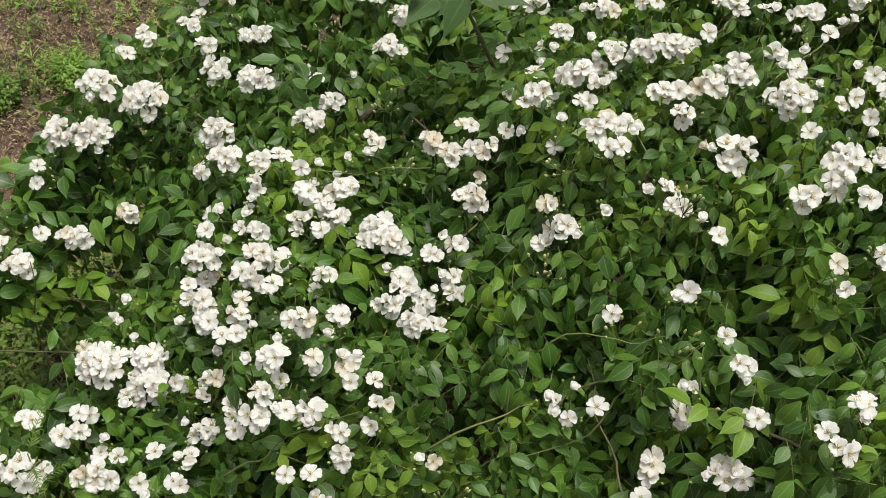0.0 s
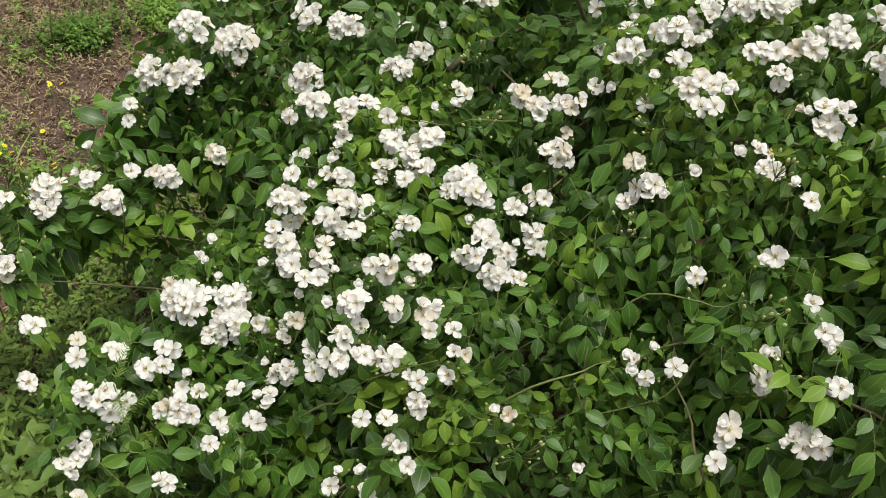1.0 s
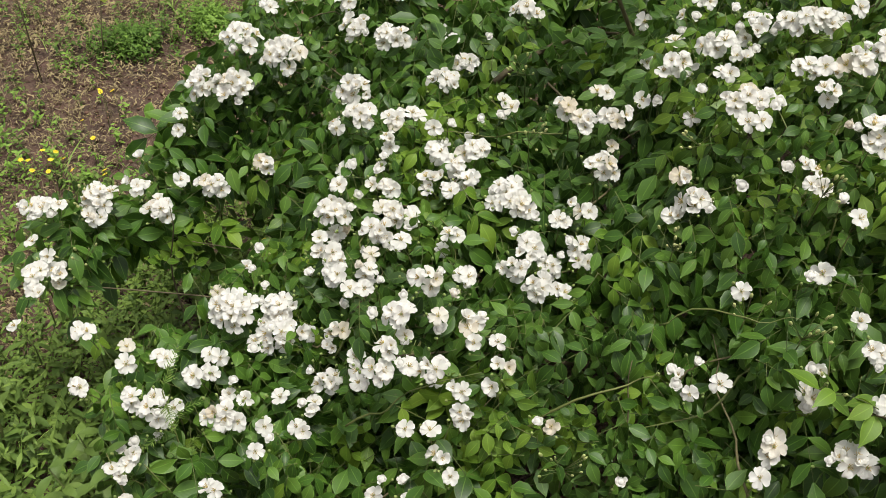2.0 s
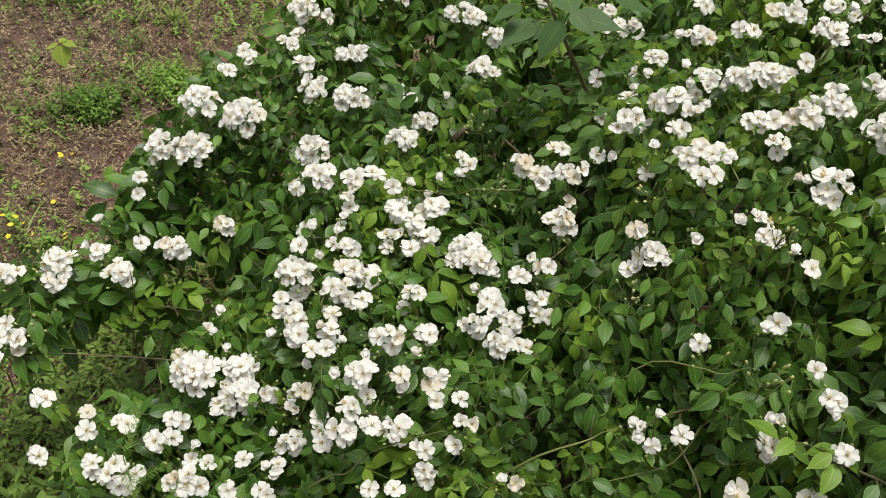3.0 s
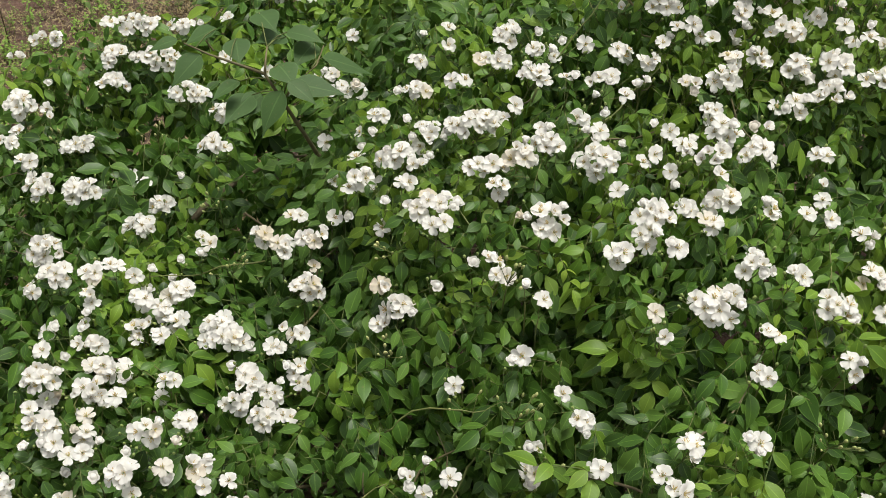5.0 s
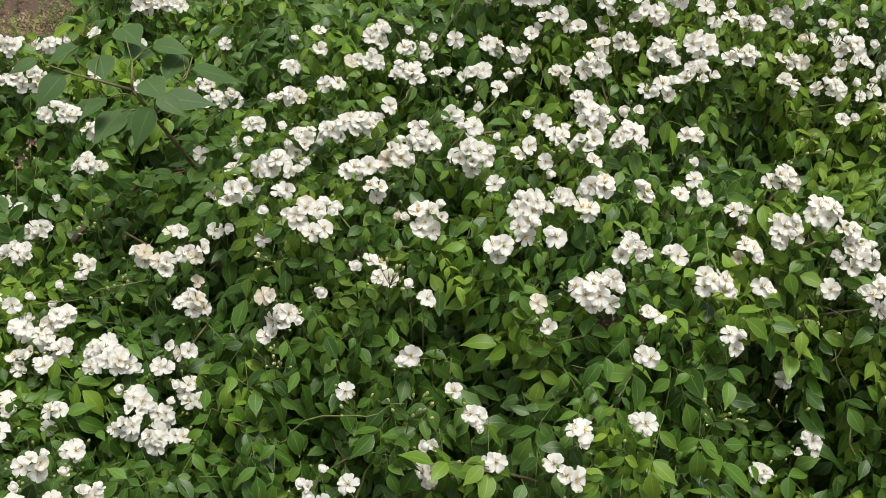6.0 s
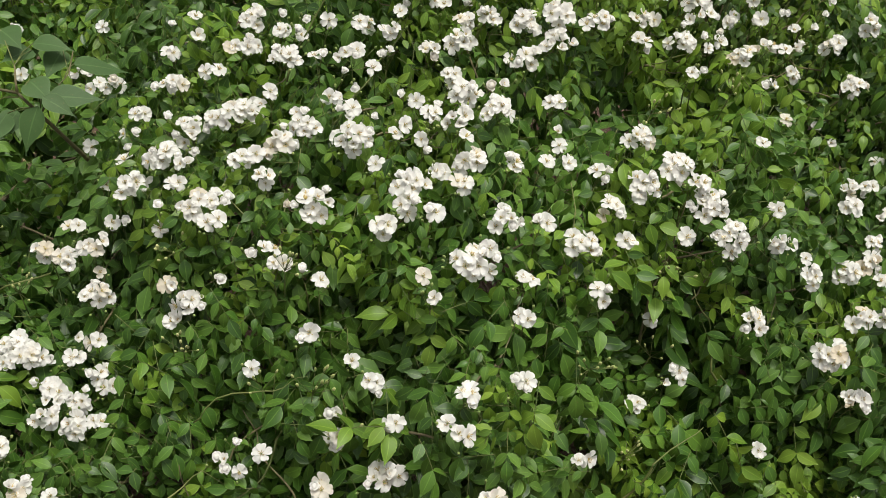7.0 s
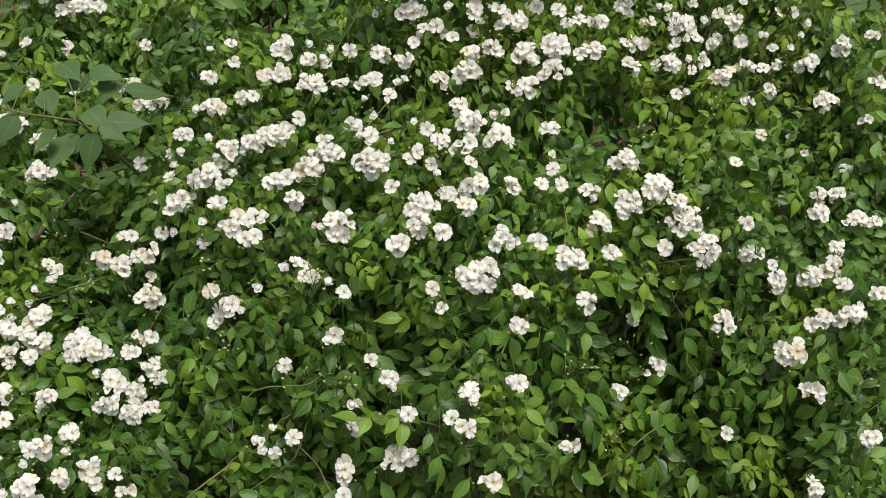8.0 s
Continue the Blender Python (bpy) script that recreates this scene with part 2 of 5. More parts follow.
def compound_leaf(r, pairs=2, size=0.058, shape=OVATE):
    """A rose leaf: a curved stalk with opposite leaflets and one at its end. Slot 0 blades, slot 1 stalk."""
    h = Heap()
    reach = size * (0.62 + 0.5 * pairs)
    sag = r.uniform(0.1, 0.6)
    steps = (0.26, 0.5, 0.75, 1.0) if len(shape) > 5 else (0.3, 1.0)
    h.add(tube([(0, reach * s, -sag * reach * s * s) for s in steps], [0.0009 - 0.0004 * s for s in steps], 3, 1))
    for k in range(pairs):
        s = 0.36 + 0.48 * k / max(1, pairs - 1) if pairs > 1 else 0.6
        for side in (-1, 1):
            L = size * r.uniform(0.74, 0.97) * (0.84 + 0.16 * k)
            b = blade(L, L * r.uniform(0.42, 0.54), shape, r.uniform(0.1, 0.55), r.uniform(0.1, 0.9), r.uniform(0, 0.4), 0, r.uniform(-0.12, 0.12))
            h.add(b, turned(0, reach * s, -sag * reach * s * s, r.uniform(-48, 5), side * r.uniform(-10, 30), -side * r.uniform(48, 72)))
    L = size * r.uniform(1.0, 1.2)
    h.add(blade(L, L * r.uniform(0.42, 0.52), shape, r.uniform(0.1, 0.45), r.uniform(0.2, 0.9), r.uniform(0, 0.3), 0, r.uniform(-0.12, 0.12)),
          turned(0, reach, -sag * reach, r.uniform(-55, -10), r.uniform(-22, 22), r.uniform(-10, 10)))
    return h.piece()


class Rand:
    def __init__(self, seed):
        self.r = random.Random(seed)

    def uniform(self, a, b):
        return self.r.uniform(a, b)


LEAVES = [compound_leaf(Rand(100 + i), (2, 2, 2, 3, 2, 1, 2, 2, 3, 2, 2, 1)[i], (0.047, 0.042, 0.051, 0.036, 0.046, 0.047, 0.039, 0.049, 0.034, 0.044, 0.052, 0.04)[i]) for i in range(12)]
FAR_LEAVES = [compound_leaf(Rand(100 + i), (2, 3, 2)[i % 3], 0.046 + 0.002 * (i % 4), (0.1, 0.95, 0.85, 0.0)) for i in range(8)]
LEAF_MESHES = [mesh_of("rose_leaf", v, t, [LEAF, STEM], s, u) for v, t, s, u in LEAVES]
YOUNG_MESHES = [mesh_of("young_rose_leaf", v, t, [YOUNG, STEM], s, u) for v, t, s, u in LEAVES[:6]]


# ---- rose flowers ----
def petal(r, rise, length=0.0185, width=0.0205):
    """One broad notched petal, cupped near the middle and bent back at its rim."""
    rows = ((0.0, 0.12), (0.22, 0.38), (0.5, 0.76), (0.78, 1.0), (0.93, 0.9), (1.0, 0.64))
    v, t = [], []
    a = radians(rise)
    wave, bend = r.uniform(-0.0028, 0.0028), r.uniform(0.0005, 0.005)
    for i, (s, w) in enumerate(rows):
        for k, c in enumerate((-1, -0.5, 0, 0.5, 1)):
            x = width * 0.5 * w * c
            y = length * s - (0.005 if s == 1.0 and c == 0 else 0) - 0.0012 * abs(c) * s
            z = 0.34 * x * x / width * 4 * (1 - 0.4 * s) - bend * s * s * s + wave * s * c
            v.append((x, y * math.cos(a) - z * math.sin(a), y * math.sin(a) + z * math.cos(a)))
            if i and k:
                q = (i - 1) * 5 + k - 1
                t += [(q, q + 1, q + 6), (q, q + 6, q + 5)]
    v = np.array(v)
    return v, np.array(t), np.zeros(len(t), int), np.full((len(v), 2), 0.5)


def ball(rx, rz, z0, slot, rings=4, sides=6):
    v, t = [], []
    for i in range(rings + 1):
        a = math.pi * i / rings
        for k in range(sides):
            b = 2 * math.pi * k / sides
            v.append((rx * math.sin(a) * math.cos(b), rx * math.sin(a) * math.sin(b), z0 - rz * math.cos(a)))
    for i in range(rings):
        for k in range(sides):
            q, w = i * sides + k, i * sides + (k + 1) % sides
            t += [(q, w, w + sides), (q, w + sides, q + sides)]
    v = np.array(v)
    return v, np.array(t), np.full(len(t), slot), np.full((len(v), 2), 0.5)


def flower_piece(seed, rise, stamens=True):
    r = Rand(seed)
    h = Heap()
    for k in range(5):
        p = petal(r, rise + r.uniform(-14, 14), 0.018 * r.uniform(0.88, 1.1), 0.0168 * r.uniform(0.88, 1.1))
        h.add(p, turned(0, 0, 0.0005 * (k % 2), 0, r.uniform(-12, 14), 72 * k + r.uniform(-10, 10)))
    if stamens:
        for k in range(12):
            a, lean = 2.4 * k + r.uniform(-0.2, 0.2), r.uniform(0.0015, 0.006)
            tip = (lean * math.cos(a), lean * math.sin(a), r.uniform(0.006, 0.009))
            h.add(tube([(0.0008 * math.cos(a), 0.0008 * math.sin(a), 0), tip], [0.0002, 0.0006], 3, 1))
        h.add(ball(0.0015, 0.0022, 0.002, 2, 3, 5))
    h.add(ball(0.0024, 0.0034, -0.003, 2, 4, 6))
    for k in range(5):
        h.add(blade(0.009, 0.0035, (0.3, 1.0, 0.0), 0.1, 0.9, 0, 2), turned(0, 0, -0.0008, -8, 0, 72 * k + 36))
    return h.piece()


def bud_piece(seed, opening):
    """A bud about to open: wrapped petals over green sepals."""
    r = Rand(seed)
    h = Heap()
    h.add(ball(0.0064, 0.0082, 0.0072, 0, 6, 8))
    for k in range(5):
        h.add(petal(r, 64 + opening + r.uniform(-6, 6), 0.0155, 0.0165), turned(0, 0, 0, 0, r.uniform(-10, 10), 72 * k))
    for k in range(5):
        h.add(blade(0.009, 0.0036, (0.3, 1.0, 0.0), 0.1, 0.2, 0, 2), turned(0, 0, -0.0005, 50 - opening, 0, 72 * k + 36))
    h.add(ball(0.0022, 0.0035, -0.003, 2, 4, 6))
    return h.piece()


FLOWER_MATS = [PETAL, STAMEN, SEPAL]
OPEN_MESHES = [mesh_of("rose_flower", *flower_piece(300 + i, rise)[:2], FLOWER_MATS, flower_piece(300 + i, rise)[2]) for i, rise in enumerate((4, 10, 18, 26, 34, 14))]
CUP_MESHES = [mesh_of("half_open_flower", *flower_piece(330 + i, rise)[:2], FLOWER_MATS, flower_piece(330 + i, rise)[2]) for i, rise in enumerate((50, 58, 64))]
BUD_MESHES = [mesh_of("opening_bud", *bud_piece(350 + i, o)[:2], FLOWER_MATS, bud_piece(350 + i, o)[2]) for i, o in enumerate((0, 8, -6))]


# ---- things of the place ----
def at_pose(ob, m, parent=None, base=None):
    """Place ob at the world pose m under a parent whose base lies at base."""
    ob.matrix_basis = Matrix(m)
    if parent is not None:
        ob.parent = parent
        if base is not None:
            ob.matrix_parent_inverse = Matrix.Translation(base).inverted()
    return ob


def thing(name, base, label, category, group="", kind=""):
    e = new(name)
    e.empty_display_size = 0.1
    e.location = base
    return tagged(e, label, category, group, kind)


def ground_height(x, y):
    return 0.035 * noise.noise(Vector((x * 0.9, y * 0.9, 0.3))) + 0.012 * noise.noise(Vector((x * 4.1, y * 4.1, 2.3)))


def ground():
    """One sheet, fine near the bush and coarse towards the horizon."""
    axis = np.sinh(np.linspace(-6.2, 6.2, 151)) * 1.9
    n = len(axis)
    v = []
    for y in axis:
        for x in axis:
            far = max(abs(x), abs(y))
            v.append((x - 0.6, y + 2.0, ground_height(x - 0.6, y + 2.0) * min(1.0, 12 / (far + 1))))
    t = []
    for j in range(n - 1):
        for i in range(n - 1):
            a = j * n + i
            t += [(a, a + 1, a + n + 1), (a, a + n + 1, a + n)]
    ob = new("ground", mesh_of("ground", v, t, [SOIL]))
    return tagged(ob, "reddish brown bare soil with dry litter", "ground", kind="structure")


ground()

# The bushes: each stands on its own base and carries its canes, leaves and flower clusters.
BASES = {"main": (0.35, 1.75, 0.0), "back": (0.25, 2.75, 0.0), "side": (1.85, 2.0, 0.0)}
BUSH = {
    "main": thing("rose_bush", BASES["main"], "sprawling rose bush with dark green leaves, full of white flower clusters", "rose bush", "rose bushes"),
    "back": thing("rose_bush", BASES["back"], "white-flowered rose bush growing close behind another one", "rose bush", "rose bushes"),
    "side": thing("rose_bush", BASES["side"], "rose bush with fresh green shoots and few small white flowers", "rose bush", "rose bushes"),
}
ANCHORS, HEADS = [], []


def bush_of(x, y):
    if x > 1.22 and y > 1.42:
        return "side"
    return "back" if y > 2.25 else "main"


def truss(x, y, z, w, h):
    """A flower cluster whose middle is at x, y, z: a domed head w wide and h deep on thin stalks."""
    which = bush_of(x, y)
    ANCHORS.append((x, y, z))
    HEADS.append((x, y, z, max(w, h) * 0.5))
    r = random.Random(int(abs(x) * 7919 + y * 104729 + z * 1299709))
    out = Vector((r.uniform(-0.2, 0.2), -0.58 + r.uniform(-0.15, 0.15), 0.8)).normalized()
    right = (Vector((1, 0, 0)) - out * out.x).normalized()
    up = out.cross(right)
    count = max(1, round(1.75 * (w * h * 0.785) / 8.2e-4))
    dome = min(w, h) * 0.42
    heart = Vector((x, y, z))
    root = -out * (0.05 + 0.5 * dome) - Vector((0, 0, 0.035))
    spots = []
    for k in range(count):
        if count == 1:
            a, b = 0.0, 0.0
        else:
            rad = math.sqrt((k + 0.5) / count) * 0.96
            ang = k * 2.39996 + r.uniform(-0.35, 0.35)
            a, b = rad * math.cos(ang), rad * math.sin(ang)
        p = right * (a * max(0.0, w * 0.5 - 0.008)) + up * (b * max(0.0, h * 0.5 - 0.008)) + out * (dome * (0.45 - (a * a + b * b)) + r.uniform(-0.006, 0.006))
        d = (out + right * a * 0.6 + up * b * 0.5 + Vector((r.uniform(-0.5, 0.5), r.uniform(-0.5, 0.5), r.uniform(-0.2, 0.5)))).normalized()
        spots.append((p, d, rad if count > 1 else 0.4))
    stalks = Heap()
    stalks.add(tube([root - Vector((0, 0, 0.05)), root, root * 0.55], [0.0016, 0.0014, 0.0011], 4, 0))
    for p, d, _ in spots:
        stalks.add(tube([root * 0.6, (root * 0.35 + p * 0.5 - d * 0.008), p - d * 0.004], [0.0007, 0.0006, 0.0006], 3, 0))
    for k in range(r.randint(1, 3 + count // 4)):
        ang = r.uniform(0, 6.28)
        p = right * math.cos(ang) * (w * 0.52 + 0.006) + up * math.sin(ang) * (h * 0.5 + 0.006) + out * r.uniform(-0.02, 0.012)
        d = (p - root).normalized()
        stalks.add(tube([root * 0.6, root * 0.3 + p * 0.5, p], [0.0007, 0.0005, 0.0005], 3, 0))
        q = d.to_track_quat("Z", "Y").to_matrix().to_4x4()
        q.translation = p
        stalks.add(ball(0.0028, 0.0045, 0.003, 1, 5, 6), q)
    head = new("flower_head", stalks.mesh("flower_head", [STEM, SEPAL]))
    at_pose(head, Matrix.Translation(heart), BUSH[which], BASES[which])
    for p, d, rad in spots:
        dice = r.random()
        small = w < 0.024
        if (small and dice < 0.55) or (not small and dice < 0.07 + 0.1 * (rad > 0.6)):
            name, me, s = "bud", r.choice(BUD_MESHES), r.uniform(0.85, 1.1)
        elif dice < 0.28:
            name, me, s = "flower", r.choice(CUP_MESHES), r.uniform(0.8, 1.0)
        else:
            name, me, s = "flower", r.choice(OPEN_MESHES), r.uniform(0.84, 1.1)
        q = d.to_track_quat("Z", "Y").to_matrix().to_4x4() @ pose(0, 0, 0, 0, 0, r.uniform(0, 360))
        q = Matrix.Translation(p) @ q @ Matrix.Diagonal((s, s, s, 1))
        at_pose(new(name, me), q, head)


def bud_spray(x, y, z, seed):
    """A spray of small green buds that have not opened yet."""
    which = bush_of(x, y)
    r = random.Random(seed)
    h = Heap()
    root = Vector((0, 0.02, -0.06))
    h.add(tube([root - Vector((0, -0.02, 0.06)), root, root * 0.5], [0.0014, 0.0012, 0.0009], 4, 0))
    for k in range(r.randint(5, 11)):
        p = Vector((r.uniform(-0.035, 0.035), r.uniform(-0.03, 0.02), r.uniform(-0.02, 0.025)))
        h.add(tube([root * 0.5, root * 0.25 + p * 0.5, p], [0.0008, 0.0006, 0.0005], 3, 0))
        q = (p - root).normalized().to_track_quat("Z", "Y").to_matrix().to_4x4()
        q.translation = p
        h.add(ball(0.0019 + r.uniform(0, 0.0012), 0.0056, 0.004, 1, 6, 7), q)
    at_pose(new("bud_spray", h.mesh("bud_spray", [STEM, BUD])), Matrix.Translation((x, y, z)), BUSH[which], BASES[which])


def shoot(x, y, z):
    """A leafy tip without flowers."""
    ANCHORS.append((x, y, z))


# Flower clusters, from the far end of the bush to its near side.
truss(-0.638, 1.811, 0.828, 0.087, 0.069)
truss(-0.553, 1.794, 0.811, 0.097, 0.080)
truss(-0.717, 1.758, 0.751, 0.070, 0.076)
truss(-0.652, 1.753, 0.752, 0.087, 0.081)
truss(-0.563, 1.929, 0.864, 0.042, 0.042)
truss(-0.592, 1.862, 0.866, 0.041, 0.035)
truss(-0.512, 2.080, 0.807, 0.057, 0.032)
truss(-0.429, 1.926, 0.795, 0.083, 0.060)
truss(-0.469, 2.017, 0.792, 0.056, 0.027)
truss(-0.358, 1.957, 0.753, 0.091, 0.054)
truss(-0.374, 2.138, 0.748, 0.071, 0.036)
truss(-0.272, 2.073, 0.698, 0.025, 0.025)
truss(-0.242, 2.035, 0.693, 0.019, 0.015)
truss(-0.088, 2.021, 0.793, 0.073, 0.055)
truss(-0.395, 1.703, 0.798, 0.082, 0.060)
truss(-0.381, 1.657, 0.773, 0.065, 0.054)
truss(-0.422, 1.633, 0.754, 0.027, 0.054)
truss(-0.238, 1.827, 0.740, 0.075, 0.052)
truss(-0.203, 1.949, 0.699, 0.055, 0.055)
truss(-0.759, 1.725, 0.691, 0.030, 0.024)
truss(-0.760, 1.706, 0.666, 0.018, 0.030)
truss(-0.827, 1.641, 0.644, 0.035, 0.024)
truss(-0.313, 1.658, 0.767, 0.049, 0.043)
truss(-0.275, 1.669, 0.767, 0.038, 0.027)
truss(-0.237, 1.654, 0.754, 0.027, 0.022)
truss(-0.320, 1.622, 0.743, 0.038, 0.043)
truss(-0.209, 1.662, 0.756, 0.022, 0.019)
truss(-0.322, 1.593, 0.726, 0.021, 0.021)
truss(-0.111, 1.730, 0.770, 0.038, 0.022)
truss(-0.115, 1.674, 0.774, 0.016, 0.013)
truss(-0.090, 1.683, 0.787, 0.016, 0.016)
truss(0.005, 1.648, 0.825, 0.052, 0.037)
truss(0.040, 1.614, 0.817, 0.057, 0.047)
truss(0.073, 1.675, 0.842, 0.042, 0.032)
truss(0.102, 1.619, 0.831, 0.067, 0.047)
truss(-0.228, 1.617, 0.726, 0.048, 0.037)
truss(-0.237, 1.576, 0.693, 0.048, 0.037)
truss(-0.153, 1.618, 0.734, 0.069, 0.043)
truss(-0.189, 1.598, 0.710, 0.037, 0.043)
truss(-0.170, 1.573, 0.696, 0.064, 0.042)
truss(-0.201, 1.555, 0.681, 0.042, 0.032)
truss(0.079, 1.542, 0.778, 0.066, 0.061)
truss(-0.969, 1.470, 0.646, 0.109, 0.057)
truss(-0.883, 1.530, 0.629, 0.086, 0.069)
truss(-0.880, 1.501, 0.608, 0.057, 0.029)
truss(-0.826, 1.579, 0.622, 0.064, 0.041)
truss(-0.777, 1.557, 0.588, 0.069, 0.058)
truss(-0.689, 1.626, 0.598, 0.064, 0.052)
truss(-0.748, 1.623, 0.607, 0.029, 0.029)
truss(-0.566, 1.620, 0.668, 0.045, 0.034)
truss(-0.403, 1.471, 0.692, 0.078, 0.068)
truss(-0.420, 1.428, 0.660, 0.021, 0.019)
truss(-0.400, 1.515, 0.713, 0.037, 0.026)
truss(-0.310, 1.539, 0.695, 0.032, 0.032)
truss(-0.304, 1.494, 0.680, 0.057, 0.042)
truss(-0.318, 1.444, 0.675, 0.072, 0.046)
truss(-0.266, 1.481, 0.673, 0.062, 0.047)
truss(-0.264, 1.400, 0.694, 0.040, 0.020)
truss(-0.338, 1.536, 0.705, 0.016, 0.019)
truss(-0.402, 1.407, 0.646, 0.067, 0.052)
truss(-0.386, 1.371, 0.630, 0.056, 0.041)
truss(-0.433, 1.380, 0.615, 0.016, 0.015)
truss(-0.322, 1.342, 0.675, 0.045, 0.035)
truss(-0.318, 1.381, 0.675, 0.025, 0.025)
truss(-0.317, 1.292, 0.682, 0.029, 0.019)
truss(-0.539, 1.427, 0.621, 0.032, 0.021)
truss(-0.548, 1.387, 0.611, 0.042, 0.026)
truss(-0.177, 1.432, 0.685, 0.046, 0.030)
truss(-0.089, 1.532, 0.719, 0.078, 0.047)
truss(-0.071, 1.499, 0.713, 0.072, 0.051)
truss(-0.113, 1.514, 0.696, 0.026, 0.021)
truss(0.012, 1.460, 0.709, 0.035, 0.035)
truss(0.053, 1.473, 0.724, 0.040, 0.030)
truss(0.025, 1.487, 0.734, 0.030, 0.020)
truss(-0.040, 1.422, 0.678, 0.066, 0.060)
truss(0.040, 1.429, 0.686, 0.060, 0.040)
truss(0.056, 1.402, 0.672, 0.035, 0.030)
truss(-0.062, 1.379, 0.669, 0.070, 0.045)
truss(-0.003, 1.399, 0.662, 0.050, 0.035)
truss(-0.020, 1.355, 0.649, 0.060, 0.050)
truss(0.019, 1.352, 0.644, 0.040, 0.030)
truss(-0.196, 1.262, 0.748, 0.060, 0.051)
truss(-0.145, 1.284, 0.731, 0.056, 0.038)
truss(-0.157, 1.237, 0.737, 0.018, 0.014)
truss(-0.240, 1.196, 0.727, 0.060, 0.046)
truss(-0.286, 1.217, 0.705, 0.014, 0.014)
truss(-0.176, 1.199, 0.727, 0.023, 0.032)
truss(-0.124, 1.203, 0.714, 0.069, 0.037)
truss(-0.114, 1.174, 0.696, 0.027, 0.027)
truss(0.228, 1.411, 0.824, 0.058, 0.048)
truss(0.200, 1.409, 0.785, 0.039, 0.029)
truss(0.251, 1.387, 0.828, 0.019, 0.019)
truss(0.346, 1.366, 0.939, 0.018, 0.018)
truss(0.375, 1.341, 0.962, 0.041, 0.032)
truss(0.384, 1.311, 0.952, 0.036, 0.036)
truss(0.288, 1.386, 0.884, 0.019, 0.019)
truss(0.302, 1.487, 0.974, 0.105, 0.057)
truss(0.305, 1.451, 0.961, 0.047, 0.028)
truss(0.265, 1.563, 0.974, 0.039, 0.027)
truss(0.193, 1.639, 0.937, 0.061, 0.036)
truss(0.170, 1.640, 0.917, 0.026, 0.022)
truss(0.226, 1.534, 0.954, 0.019, 0.024)
truss(0.262, 1.666, 0.964, 0.092, 0.046)
truss(0.327, 1.707, 0.976, 0.083, 0.063)
truss(0.416, 1.688, 1.005, 0.135, 0.052)
truss(0.293, 1.604, 0.979, 0.035, 0.040)
truss(0.403, 1.550, 1.003, 0.083, 0.044)
truss(0.411, 1.475, 1.010, 0.043, 0.038)
truss(0.466, 1.553, 1.024, 0.059, 0.064)
truss(0.515, 1.567, 1.034, 0.059, 0.069)
truss(0.462, 1.354, 1.029, 0.099, 0.067)
truss(0.325, 1.893, 0.963, 0.073, 0.039)
truss(0.408, 1.832, 1.011, 0.055, 0.027)
truss(0.224, 1.799, 0.929, 0.054, 0.027)
truss(0.144, 1.847, 0.886, 0.022, 0.033)
truss(0.297, 1.789, 0.958, 0.043, 0.019)
truss(-0.063, 2.085, 0.835, 0.074, 0.031)
truss(-0.566, 1.313, 0.580, 0.094, 0.083)
truss(-0.488, 1.332, 0.575, 0.062, 0.062)
truss(-0.478, 1.296, 0.547, 0.125, 0.078)
truss(-0.582, 1.232, 0.541, 0.047, 0.031)
truss(-0.584, 1.196, 0.533, 0.031, 0.041)
truss(-0.610, 1.184, 0.541, 0.041, 0.041)
truss(-0.667, 1.202, 0.561, 0.046, 0.021)
truss(-0.690, 1.107, 0.570, 0.045, 0.040)
truss(-0.646, 1.088, 0.564, 0.069, 0.060)
truss(-0.540, 1.109, 0.535, 0.089, 0.055)
truss(-0.360, 1.267, 0.597, 0.040, 0.025)
truss(-0.377, 1.260, 0.557, 0.030, 0.030)
truss(-0.254, 1.156, 0.694, 0.050, 0.032)
truss(-0.266, 1.131, 0.662, 0.055, 0.037)
truss(-0.297, 1.136, 0.614, 0.038, 0.028)
truss(-0.178, 1.131, 0.676, 0.068, 0.046)
truss(-0.223, 1.130, 0.679, 0.036, 0.032)
truss(-0.377, 1.214, 0.519, 0.061, 0.046)
truss(-0.408, 1.176, 0.488, 0.061, 0.041)
truss(-0.411, 1.123, 0.493, 0.040, 0.035)
truss(-0.453, 1.082, 0.519, 0.020, 0.018)
truss(-0.465, 1.040, 0.540, 0.029, 0.021)
truss(-0.779, 1.104, 0.585, 0.030, 0.030)
truss(-0.815, 1.230, 0.582, 0.042, 0.023)
truss(-0.956, 1.352, 0.584, 0.045, 0.056)
truss(-0.921, 1.379, 0.567, 0.045, 0.057)
truss(-0.938, 1.317, 0.577, 0.039, 0.028)
truss(-0.932, 1.220, 0.592, 0.022, 0.038)
truss(-0.671, 1.016, 0.543, 0.049, 0.039)
truss(-0.066, 1.155, 0.667, 0.046, 0.028)
truss(-0.082, 1.125, 0.652, 0.023, 0.018)
truss(-0.135, 1.109, 0.651, 0.037, 0.037)
truss(-0.124, 1.085, 0.626, 0.041, 0.037)
truss(-0.176, 1.061, 0.607, 0.023, 0.020)
truss(-0.160, 1.037, 0.571, 0.037, 0.032)
truss(0.008, 1.100, 0.593, 0.047, 0.028)
truss(0.207, 1.170, 0.659, 0.037, 0.042)
truss(0.238, 1.182, 0.677, 0.023, 0.028)
truss(0.274, 1.151, 0.669, 0.020, 0.023)
truss(0.231, 1.146, 0.645, 0.026, 0.023)
truss(0.297, 1.256, 0.775, 0.020, 0.026)
truss(0.407, 1.132, 0.742, 0.032, 0.036)
truss(0.395, 1.104, 0.714, 0.041, 0.041)
